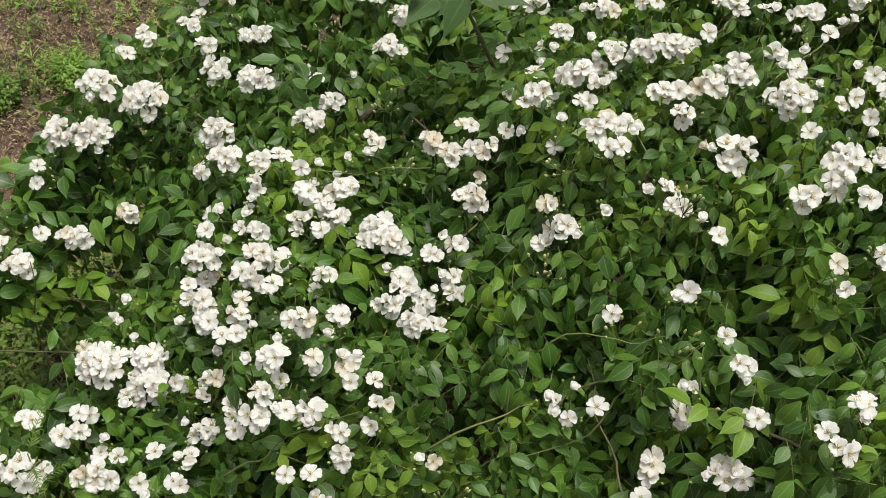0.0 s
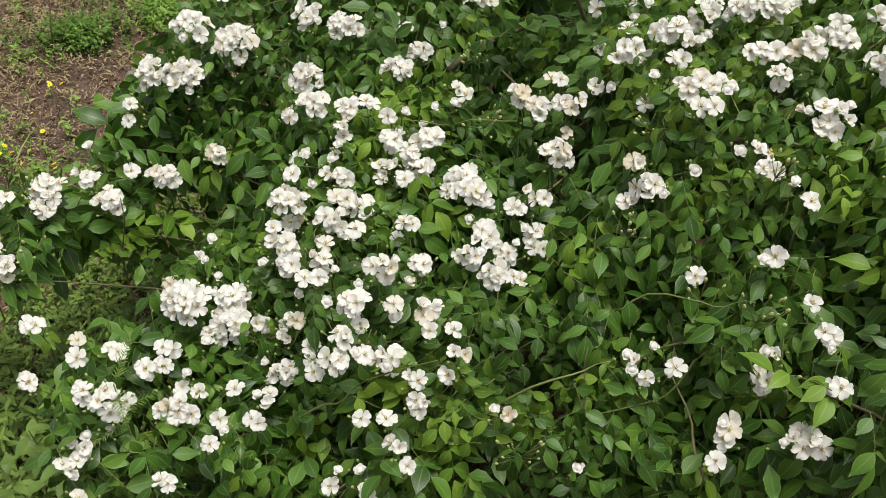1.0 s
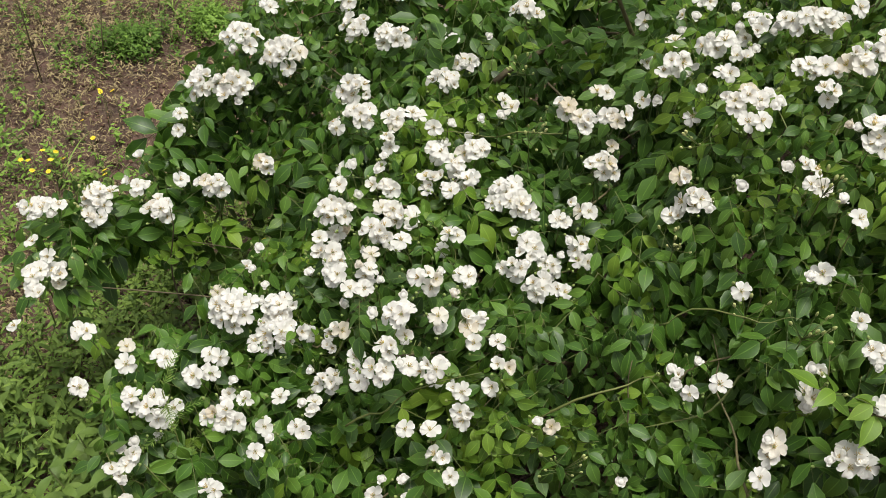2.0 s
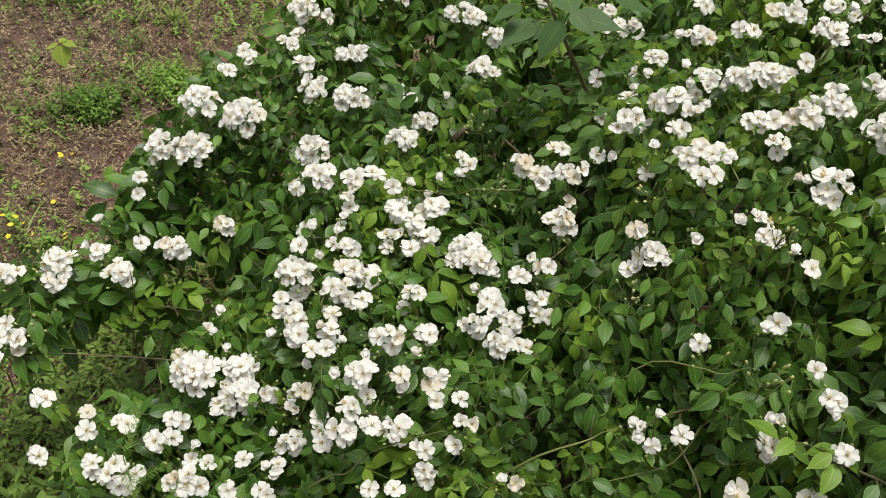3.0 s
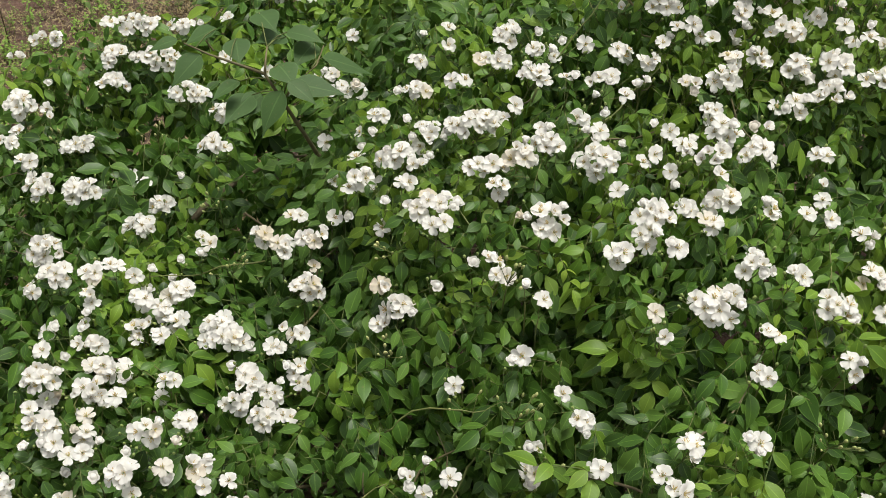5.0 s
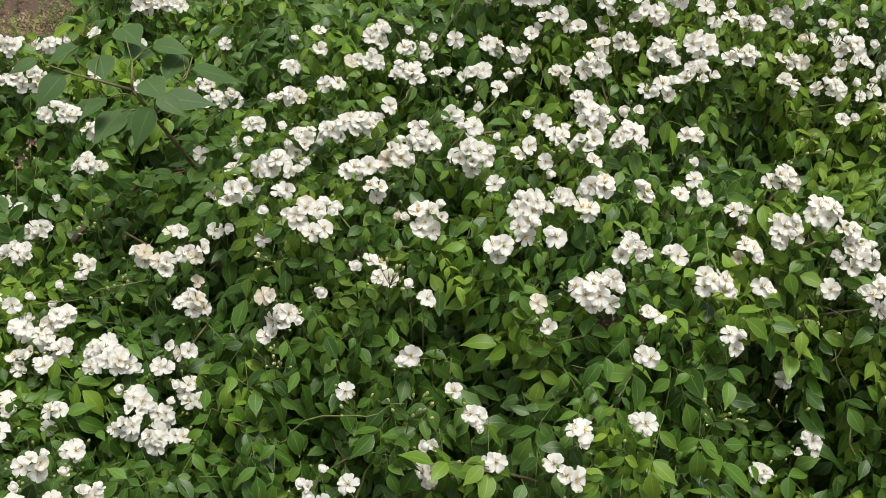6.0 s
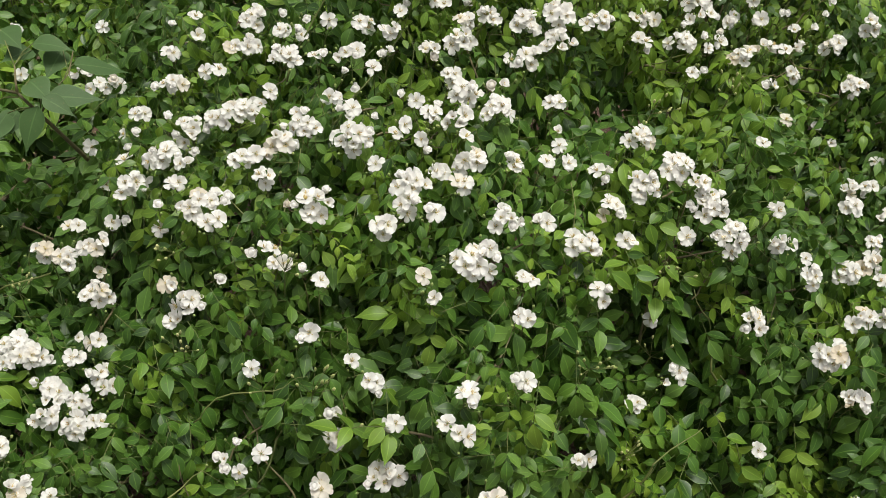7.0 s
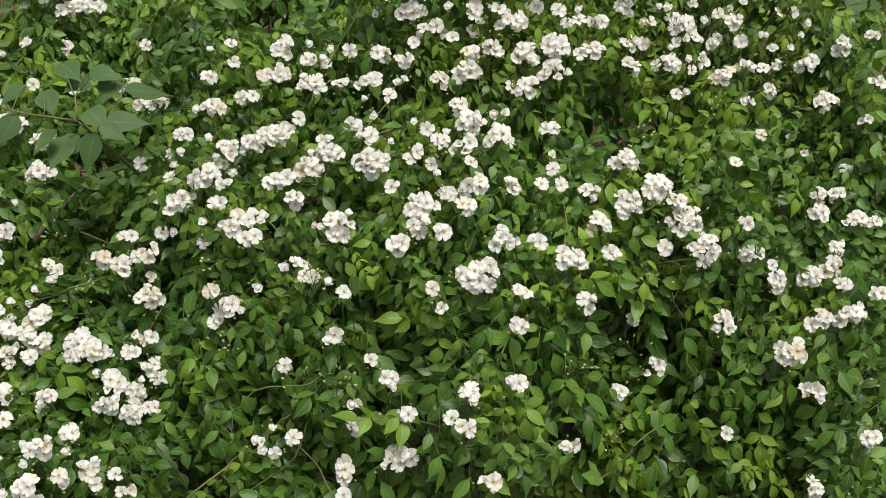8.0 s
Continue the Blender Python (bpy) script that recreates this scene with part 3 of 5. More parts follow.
truss(0.406, 1.233, 0.847, 0.032, 0.027)
truss(0.390, 1.232, 0.834, 0.023, 0.014)
truss(0.483, 1.130, 0.786, 0.041, 0.045)
truss(0.492, 1.063, 0.751, 0.027, 0.036)
truss(0.347, 1.052, 0.650, 0.041, 0.055)
truss(0.454, 1.019, 0.675, 0.090, 0.045)
truss(0.460, 1.175, 0.808, 0.018, 0.023)
truss(0.414, 1.275, 0.954, 0.018, 0.022)
truss(0.437, 1.252, 0.943, 0.018, 0.022)
truss(0.645, 1.358, 1.011, 0.079, 0.056)
truss(0.625, 1.323, 0.994, 0.055, 0.046)
truss(0.661, 1.291, 0.989, 0.032, 0.037)
truss(0.569, 1.294, 0.986, 0.054, 0.041)
truss(0.764, 1.363, 1.023, 0.067, 0.043)
truss(0.730, 1.325, 1.012, 0.042, 0.037)
truss(0.763, 1.211, 1.005, 0.068, 0.059)
truss(0.692, 1.172, 0.971, 0.102, 0.071)
truss(0.762, 1.116, 0.945, 0.036, 0.040)
truss(0.604, 1.152, 0.932, 0.026, 0.031)
truss(0.602, 1.197, 0.944, 0.022, 0.022)
truss(0.816, 1.510, 1.061, 0.061, 0.061)
truss(0.808, 1.562, 1.065, 0.046, 0.036)
truss(0.781, 1.456, 1.049, 0.069, 0.044)
truss(0.739, 1.488, 1.048, 0.045, 0.040)
truss(0.773, 1.412, 1.038, 0.029, 0.021)
truss(0.859, 1.459, 1.046, 0.070, 0.060)
truss(0.587, 1.499, 1.031, 0.083, 0.063)
truss(0.606, 1.577, 1.035, 0.050, 0.035)
truss(0.591, 1.619, 1.038, 0.041, 0.026)
truss(0.547, 1.792, 1.036, 0.076, 0.054)
truss(0.478, 1.857, 1.039, 0.078, 0.044)
truss(0.608, 1.759, 1.041, 0.043, 0.027)
truss(0.672, 1.741, 1.043, 0.076, 0.043)
truss(0.732, 1.708, 1.043, 0.032, 0.032)
truss(0.695, 1.685, 1.037, 0.027, 0.016)
truss(0.722, 1.802, 1.066, 0.061, 0.033)
truss(0.760, 1.763, 1.063, 0.050, 0.033)
truss(0.789, 1.781, 1.087, 0.022, 0.020)
truss(0.804, 1.656, 1.065, 0.048, 0.053)
truss(0.865, 1.649, 1.083, 0.064, 0.048)
truss(0.890, 1.687, 1.098, 0.065, 0.030)
truss(0.923, 1.757, 1.152, 0.066, 0.039)
truss(0.800, 1.824, 1.145, 0.078, 0.045)
truss(0.939, 1.686, 1.105, 0.033, 0.055)
truss(0.713, 1.573, 1.039, 0.020, 0.020)
truss(0.350, 1.983, 0.973, 0.035, 0.035)
truss(0.842, 1.776, 1.123, 0.028, 0.020)
truss(0.181, 2.260, 0.804, 0.060, 0.046)
truss(-0.132, 2.180, 0.832, 0.090, 0.064)
truss(-0.249, 2.366, 0.915, 0.163, 0.041)
truss(-0.147, 2.377, 0.895, 0.082, 0.030)
truss(-0.423, 2.317, 0.918, 0.094, 0.034)
truss(-0.288, 2.308, 0.868, 0.087, 0.060)
truss(-0.200, 2.310, 0.857, 0.107, 0.067)
truss(-0.302, 2.261, 0.829, 0.073, 0.053)
truss(-0.037, 2.425, 0.879, 0.028, 0.035)
truss(-0.500, 2.212, 0.821, 0.080, 0.060)
truss(-0.501, 2.294, 0.883, 0.041, 0.027)
truss(-0.438, 2.184, 0.791, 0.026, 0.020)
truss(0.898, 1.165, 0.939, 0.069, 0.063)
truss(0.898, 1.092, 0.887, 0.040, 0.046)
truss(0.733, 1.063, 0.913, 0.033, 0.039)
truss(0.836, 1.340, 1.013, 0.047, 0.035)
truss(0.823, 1.187, 0.997, 0.039, 0.028)
truss(1.093, 1.283, 0.920, 0.074, 0.062)
truss(1.155, 1.278, 0.950, 0.074, 0.062)
truss(1.014, 1.271, 0.901, 0.061, 0.061)
truss(1.022, 1.332, 0.937, 0.055, 0.037)
truss(1.190, 1.215, 0.895, 0.093, 0.068)
truss(1.227, 1.167, 0.839, 0.075, 0.082)
truss(1.021, 1.210, 0.862, 0.036, 0.030)
truss(1.179, 1.241, 0.927, 0.049, 0.037)
truss(1.230, 1.060, 0.709, 0.051, 0.070)
truss(1.345, 0.955, 0.668, 0.084, 0.065)
truss(1.433, 0.991, 0.703, 0.066, 0.046)
truss(1.504, 0.978, 0.704, 0.080, 0.047)
truss(1.363, 0.876, 0.614, 0.052, 0.065)
truss(1.113, 1.359, 0.973, 0.062, 0.056)
truss(0.987, 1.468, 1.016, 0.043, 0.031)
truss(0.956, 1.401, 0.999, 0.024, 0.036)
truss(0.949, 1.376, 0.991, 0.024, 0.018)
truss(0.903, 1.337, 0.995, 0.024, 0.021)
truss(0.947, 1.342, 0.974, 0.024, 0.018)
truss(0.883, 1.509, 1.056, 0.049, 0.024)
truss(0.980, 1.573, 1.056, 0.063, 0.050)
truss(1.053, 1.596, 1.058, 0.077, 0.058)
truss(1.006, 1.648, 1.089, 0.058, 0.058)
truss(1.080, 1.644, 1.095, 0.078, 0.058)
truss(1.162, 1.633, 1.063, 0.079, 0.046)
truss(0.998, 1.711, 1.133, 0.084, 0.052)
truss(0.975, 1.738, 1.152, 0.039, 0.019)
truss(0.730, 1.865, 1.124, 0.026, 0.024)
truss(0.817, 1.788, 1.114, 0.023, 0.021)
truss(1.310, 1.701, 0.992, 0.056, 0.042)
truss(1.287, 1.653, 0.965, 0.048, 0.055)
truss(1.396, 1.663, 0.940, 0.085, 0.042)
truss(1.444, 1.628, 0.929, 0.028, 0.023)
truss(1.473, 1.727, 0.988, 0.072, 0.050)
truss(1.454, 1.702, 0.964, 0.043, 0.029)
truss(1.586, 1.691, 0.990, 0.073, 0.036)
truss(1.525, 1.604, 0.905, 0.065, 0.043)
truss(1.606, 1.625, 0.893, 0.073, 0.037)
truss(1.677, 1.625, 0.869, 0.075, 0.030)
truss(1.663, 1.589, 0.831, 0.045, 0.037)
truss(1.779, 1.602, 0.868, 0.068, 0.046)
truss(1.794, 1.525, 0.803, 0.091, 0.053)
truss(1.861, 1.593, 0.912, 0.053, 0.061)
truss(1.680, 1.344, 0.670, 0.059, 0.044)
truss(1.653, 1.294, 0.670, 0.058, 0.044)
truss(1.742, 1.258, 0.646, 0.082, 0.044)
truss(1.625, 1.183, 0.665, 0.050, 0.043)
truss(1.572, 1.125, 0.676, 0.063, 0.049)
truss(1.495, 1.110, 0.694, 0.054, 0.054)
truss(1.559, 1.066, 0.684, 0.041, 0.034)
truss(1.340, 1.192, 0.851, 0.032, 0.039)
truss(1.391, 1.102, 0.727, 0.046, 0.053)
truss(1.359, 1.153, 0.782, 0.026, 0.023)
truss(1.324, 1.152, 0.806, 0.052, 0.032)
truss(1.098, 1.091, 0.585, 0.039, 0.052)
truss(1.003, 1.079, 0.542, 0.046, 0.033)
truss(1.071, 1.090, 0.565, 0.024, 0.024)
truss(0.585, 0.965, 0.894, 0.048, 0.048)
truss(0.668, 0.945, 0.911, 0.048, 0.043)
truss(0.546, 0.954, 0.857, 0.021, 0.021)
truss(0.563, 0.924, 0.851, 0.032, 0.043)
truss(0.574, 0.839, 0.785, 0.043, 0.043)
truss(0.776, 0.894, 0.715, 0.046, 0.023)
truss(1.193, 0.918, 0.495, 0.033, 0.026)
truss(1.310, 0.739, 0.462, 0.046, 0.046)
truss(1.432, 0.752, 0.573, 0.046, 0.039)
truss(0.524, 1.913, 1.059, 0.060, 0.053)
truss(0.252, 1.855, 0.931, 0.053, 0.027)
truss(0.210, 2.107, 0.854, 0.087, 0.044)
truss(0.115, 2.540, 0.887, 0.097, 0.049)
truss(-0.095, 2.387, 0.893, 0.023, 0.031)
truss(1.555, 1.712, 1.008, 0.029, 0.022)
truss(1.601, 1.662, 0.946, 0.029, 0.022)
truss(1.732, 1.644, 0.896, 0.027, 0.021)
truss(1.492, 1.652, 0.941, 0.022, 0.020)
truss(1.920, 1.560, 0.943, 0.038, 0.031)
truss(1.875, 1.456, 0.766, 0.038, 0.028)
truss(1.888, 1.472, 0.866, 0.045, 0.030)
truss(1.838, 1.423, 0.642, 0.039, 0.031)
truss(1.715, 1.469, 0.704, 0.027, 0.021)
truss(1.559, 1.462, 0.817, 0.026, 0.020)
truss(1.373, 1.313, 0.914, 0.024, 0.018)
truss(1.777, 1.236, 0.644, 0.045, 0.033)
truss(1.752, 1.353, 0.645, 0.045, 0.030)
truss(1.613, 1.014, 0.686, 0.034, 0.027)
truss(1.396, 1.139, 0.744, 0.026, 0.024)
truss(1.064, 1.159, 0.684, 0.023, 0.020)
truss(1.142, 1.201, 0.840, 0.025, 0.022)
truss(1.359, 0.883, 0.618, 0.039, 0.033)
truss(0.076, 2.555, 0.936, 0.055, 0.063)
truss(0.027, 2.544, 0.942, 0.039, 0.039)
truss(-0.025, 2.524, 0.969, 0.023, 0.028)
truss(0.161, 2.533, 0.875, 0.039, 0.032)
truss(0.248, 2.523, 0.914, 0.063, 0.047)
truss(0.276, 2.500, 0.913, 0.031, 0.054)
truss(0.346, 2.401, 0.963, 0.023, 0.030)
truss(0.373, 2.342, 1.028, 0.020, 0.026)
truss(0.371, 2.339, 1.002, 0.018, 0.018)
truss(0.348, 2.364, 0.948, 0.018, 0.015)
truss(0.054, 2.461, 0.823, 0.039, 0.039)
truss(-0.049, 2.276, 0.861, 0.029, 0.022)
truss(0.807, 1.835, 1.221, 0.074, 0.062)
truss(0.732, 1.874, 1.245, 0.022, 0.025)
truss(0.417, 2.014, 1.032, 0.024, 0.020)
truss(0.371, 2.068, 0.985, 0.020, 0.020)
truss(0.044, 2.565, 1.007, 0.093, 0.034)
truss(0.892, 1.801, 1.247, 0.049, 0.037)
truss(0.946, 1.775, 1.195, 0.068, 0.044)
truss(0.973, 1.779, 1.252, 0.049, 0.025)
truss(1.010, 1.753, 1.196, 0.075, 0.044)
truss(1.041, 1.753, 1.231, 0.062, 0.056)
truss(1.090, 1.729, 1.224, 0.050, 0.031)
truss(1.314, 1.779, 1.156, 0.047, 0.033)
truss(1.377, 1.802, 1.099, 0.027, 0.021)
truss(1.467, 1.804, 1.065, 0.020, 0.020)
truss(1.186, 1.717, 1.218, 0.015, 0.013)
truss(1.173, 1.709, 1.204, 0.018, 0.025)
truss(1.215, 1.715, 1.167, 0.013, 0.013)
truss(1.547, 1.800, 1.116, 0.028, 0.021)
truss(1.611, 1.757, 1.105, 0.017, 0.017)
truss(1.592, 1.755, 1.083, 0.020, 0.014)
truss(1.683, 1.715, 1.037, 0.058, 0.040)
truss(1.782, 1.728, 1.089, 0.023, 0.020)
truss(1.806, 1.710, 1.019, 0.018, 0.018)
truss(1.872, 1.691, 0.999, 0.030, 0.022)
truss(1.901, 1.714, 1.090, 0.030, 0.022)
truss(1.741, 1.706, 1.008, 0.018, 0.026)
truss(1.723, 1.693, 0.980, 0.032, 0.020)
truss(1.794, 1.670, 0.945, 0.018, 0.018)
truss(1.412, 1.801, 1.065, 0.056, 0.021)
truss(-0.682, 0.986, 0.522, 0.059, 0.054)
truss(-0.660, 0.944, 0.499, 0.039, 0.018)
truss(-0.515, 0.950, 0.554, 0.046, 0.023)
truss(-0.140, 1.020, 0.543, 0.023, 0.028)
truss(-0.254, 1.027, 0.507, 0.019, 0.019)
truss(-0.266, 1.012, 0.484, 0.024, 0.017)
truss(-0.202, 0.992, 0.499, 0.037, 0.028)
truss(0.130, 1.035, 0.553, 0.024, 0.026)
truss(0.335, 1.017, 0.617, 0.027, 0.032)
truss(0.406, 1.956, 1.019, 0.023, 0.018)
truss(0.574, 1.901, 1.062, 0.020, 0.025)
truss(0.563, 1.860, 1.048, 0.039, 0.028)
truss(0.588, 1.847, 1.048, 0.022, 0.022)
truss(0.654, 1.839, 1.061, 0.018, 0.018)
truss(0.617, 1.869, 1.060, 0.011, 0.013)
truss(0.641, 1.635, 1.036, 0.010, 0.014)
truss(0.487, 1.698, 1.025, 0.019, 0.019)
truss(0.660, 1.477, 1.031, 0.034, 0.024)
truss(0.684, 1.489, 1.036, 0.020, 0.018)
truss(1.310, 1.749, 1.074, 0.054, 0.030)
truss(1.328, 1.747, 1.043, 0.036, 0.024)
truss(1.140, 1.665, 1.126, 0.028, 0.028)
truss(1.197, 1.676, 1.101, 0.069, 0.034)
truss(1.425, 1.773, 1.020, 0.020, 0.018)
truss(1.444, 1.770, 1.019, 0.018, 0.010)
truss(1.509, 1.769, 1.042, 0.018, 0.015)
truss(1.363, 1.559, 0.931, 0.019, 0.014)
truss(1.390, 1.564, 0.926, 0.012, 0.012)
truss(1.149, 1.680, 1.149, 0.018, 0.011)

# Single blooms half hidden between close clusters.
hidden = random.Random(19)
for k in range(150):
    while True:
        a, b = hidden.sample(HEADS[:], 2)
        if 0.1 < math.dist(a[:3], b[:3]) < 0.26 and (a[1] + b[1] > 2.7 or a[0] < -0.1):
            break
    f = hidden.uniform(0.3, 0.7)
    truss(*(a[i] + f * (b[i] - a[i]) + hidden.uniform(-0.02, 0.02) - (0, -0.01, 0.02)[i] for i in range(3)), hidden.choice((0.014, 0.016, 0.02, 0.034)), hidden.uniform(0.014, 0.03))

# Leafy tips between them, and the bush's outline where it carries no flowers.
shoot(0.27, 1.23, 0.73)
shoot(0.35, 1.18, 0.76)
shoot(0.14, 1.22, 0.69)
shoot(0.05, 1.24, 0.67)
shoot(0.13, 1.11, 0.60)
shoot(0.06, 1.07, 0.57)
shoot(0.28, 1.10, 0.63)
shoot(0.16, 1.31, 0.73)
shoot(0.23, 1.34, 0.77)
shoot(0.31, 1.32, 0.82)
shoot(0.46, 1.23, 0.88)
shoot(0.39, 1.19, 0.79)
shoot(0.42, 1.07, 0.70)
shoot(0.19, 1.07, 0.58)
shoot(-0.06, 1.21, 0.68)
shoot(-0.05, 1.07, 0.58)
shoot(-0.21, 1.07, 0.62)
shoot(-0.27, 1.06, 0.55)
shoot(-0.72, 1.69, 0.65)
shoot(-0.83, 1.51, 0.59)
shoot(-0.86, 1.45, 0.57)
shoot(-0.60, 1.68, 0.68)
shoot(1.5, 0.74, 0.45)
shoot(1.58, 0.82, 0.47)
shoot(1.44, 0.68, 0.42)
shoot(1.56, 0.72, 0.3)
shoot(1.95, 1.25, 0.62)
shoot(1.9, 1.32, 0.66)
shoot(2.05, 1.4, 0.66)
shoot(2.0, 1.55, 0.74)
shoot(1.8, 1.05, 0.6)
shoot(1.7, 0.95, 0.6)
shoot(1.85, 1.15, 0.5)
shoot(2.1, 1.5, 0.6)
shoot(-0.61, 1.86, 0.82)
shoot(-0.57, 1.94, 0.82)
shoot(-0.62, 1.94, 0.74)
shoot(-0.66, 1.86, 0.73)
shoot(-0.70, 1.80, 0.70)
shoot(-0.53, 2.03, 0.79)
shoot(-0.55, 2.06, 0.72)
shoot(-0.49, 2.13, 0.78)
shoot(-0.48, 2.22, 0.74)
shoot(-0.42, 2.25, 0.75)
shoot(-0.57, 1.80, 0.76)
shoot(-0.52, 1.88, 0.76)
shoot(-0.49, 1.36, 0.60)
shoot(-0.65, 1.26, 0.57)
shoot(-0.51, 1.19, 0.51)
shoot(-0.35, 1.08, 0.49)
shoot(-0.90, 1.48, 0.61)
shoot(-0.95, 1.43, 0.61)
shoot(-0.91, 1.29, 0.57)
shoot(-0.72, 1.52, 0.57)
shoot(-0.15, 1.99, 0.73)
shoot(0.03, 1.81, 0.83)
shoot(0.08, 1.69, 0.85)
shoot(-0.03, 1.81, 0.80)
shoot(-0.30, 1.93, 0.73)
shoot(-0.41, 2.13, 0.76)
shoot(-0.18, 2.11, 0.77)
shoot(0.19, 2.00, 0.87)
shoot(-0.48, 1.77, 0.81)
shoot(-0.49, 1.70, 0.77)
shoot(-0.29, 1.59, 0.72)
shoot(-0.07, 1.60, 0.78)
shoot(-0.02, 1.55, 0.78)
shoot(0.16, 1.57, 0.86)
shoot(0.22, 1.46, 0.88)
shoot(0.14, 1.43, 0.74)
shoot(0.36, 1.44, 0.98)
shoot(0.41, 1.31, 0.98)
shoot(0.33, 1.34, 0.88)
shoot(1.42, 1.39, 0.90)
shoot(1.63, 1.41, 0.73)
shoot(1.40, 1.48, 0.92)
shoot(1.15, 1.45, 0.98)
shoot(1.43, 1.26, 0.83)
shoot(1.16, 1.15, 0.77)
shoot(1.13, 1.12, 0.66)
shoot(1.19, 1.03, 0.61)
shoot(1.22, 0.85, 0.46)
shoot(0.95, 0.96, 0.50)
shoot(1.06, 0.88, 0.44)
shoot(0.68, 0.86, 0.84)
shoot(0.81, 1.01, 0.82)
shoot(1.00, 1.14, 0.66)
shoot(1.31, 0.84, 0.53)
shoot(1.38, 0.73, 0.51)
shoot(1.42, 0.84, 0.64)
shoot(1.27, 1.00, 0.66)
shoot(0.58, 1.90, 1.06)
shoot(0.44, 2.02, 1.05)
shoot(0.34, 2.23, 0.94)
shoot(0.25, 2.42, 0.84)
shoot(0.28, 2.16, 0.89)
shoot(0.15, 2.36, 0.78)
shoot(0.06, 2.22, 0.81)
shoot(0.26, 1.74, 0.95)
shoot(-0.03, 1.85, 0.79)
shoot(0.38, 1.26, 0.88)
shoot(0.47, 1.21, 0.86)
shoot(0.52, 1.14, 0.86)
shoot(0.34, 1.18, 0.75)
shoot(0.27, 1.36, 0.82)
shoot(1.83, 1.66, 0.94)
shoot(1.75, 1.66, 0.93)
shoot(1.91, 1.61, 0.95)
shoot(0.66, 1.91, 1.11)
shoot(1.12, 1.68, 1.15)
shoot(1.29, 1.73, 1.06)
shoot(0.83, 1.81, 1.15)
shoot(0.54, 1.98, 1.11)
shoot(1.85, 1.47, 0.72)
shoot(1.90, 1.39, 0.65)
shoot(1.55, 1.22, 0.70)
shoot(0.68, 0.99, 0.92)
shoot(0.58, 1.15, 0.92)
shoot(1.70, 1.14, 0.66)
shoot(1.47, 0.85, 0.69)
shoot(0.93, 1.09, 0.68)
shoot(1.02, 1.11, 0.57)
shoot(0.78, 0.97, 0.84)
shoot(1.08, 1.13, 0.62)
shoot(0.76, 1.00, 0.89)


def back_shoot(x, y, z):
    """A leafy tip at the back, where the bushes end in an uneven edge with open ground behind."""
    edge = 0.1 * math.sin(7.0 * x) + 0.06 * math.sin(17.0 * x)
    if y > 3.9 + edge or (x < 0.3 and y > 2.75) or x < 0.28 + 0.3 * (y - 2.7) or (1.68 < x < 1.93 and y > 2.25) or (x > 1.9 and y > 2.75 + edge):
        return
    shoot(x, y, z)


for k in range(10):
    for row in range(5):
        back_shoot(-0.38 + 0.09 * row + 0.3 * k + 0.1 * math.sin(3 * row + k), 2.75 + 0.3 * row + 0.06 * math.sin(2.1 * k), 0.8 + 0.07 * math.cos(1.7 * k + row) - 0.04 * row)
for k in range(8):
    back_shoot(1.05 + 0.2 * k, 2.45 - 0.05 * k, 0.76 - 0.01 * k)
    back_shoot(1.1 + 0.2 * k, 2.65 - 0.05 * k, 0.76)
    back_shoot(1.6 + 0.12 * k, 2.1 + 0.02 * k, 0.7)
    shoot(0.1 + 0.13 * k, 2.62, 0.8)
for k in range(10):
    for row in range(7):
        x, y = 0.25 + 0.21 * k + 0.05 * math.sin(9.0 * row), 1.95 + 0.16 * row + 0.05 * math.sin(5.0 * k)
        if min((x - a[0]) ** 2 + (y - a[1]) ** 2 for a in ANCHORS) > 0.021:
            back_shoot(x, y, 0.72 + 0.04 * math.sin(3.0 * k + row))
for k in range(9):
    shoot(-0.35 + 0.25 * k, 1.02 - 0.08 * math.sin(1.3 * k), 0.34)
    shoot(-0.3 + 0.25 * k, 1.08, 0.1)
for k in range(6):
    back_shoot(2.15 + 0.05 * (k % 2), 1.5 + 0.22 * k, 0.7)
    back_shoot(2.4 + 0.06 * math.sin(2.0 * k), 1.45 + 0.22 * k, 0.62)
    back_shoot(2.55 + 0.08 * math.sin(3.0 * k), 1.45 + 0.15 * k, 0.25)
    shoot(1.6 + 0.12 * k, 1.0 + 0.07 * k, 0.35)
    shoot(1.65 + 0.13 * k, 1.02 + 0.08 * k, 0.1)
    shoot(1.55 + 0.16 * k, 0.82 + 0.05 * k, 0.2)


OUT = np.array((0.0, -0.6, 0.8))
GAPS = [(np.array(c), rad) for c, rad in (((-0.79, 1.37, 0.56), 0.095), ((-0.84, 1.24, 0.56), 0.075), ((-0.71, 1.33, 0.57), 0.08), ((-0.9, 1.04, 0.58), 0.12), ((-0.98, 1.3, 0.5), 0.1), ((-0.79, 1.05, 0.55), 0.075), ((-0.79, 0.96, 0.51), 0.09), ((-0.8, 1.13, 0.58), 0.06))]
PITS = [(np.array(c), rad, sunk) for c, rad, sunk in (((0.45, 1.25, 0.93), 0.07, 0.12), ((1.07, 1.155, 0.66), 0.1, 0.16), ((0.045, 1.69, 0.845), 0.12, 0.12), ((-0.03, 1.74, 0.79), 0.1, 0.1), ((1.42, 1.3, 0.84), 0.08, 0.1))]
OPEN_WAY = np.array((0.36, -0.63, 0.69))


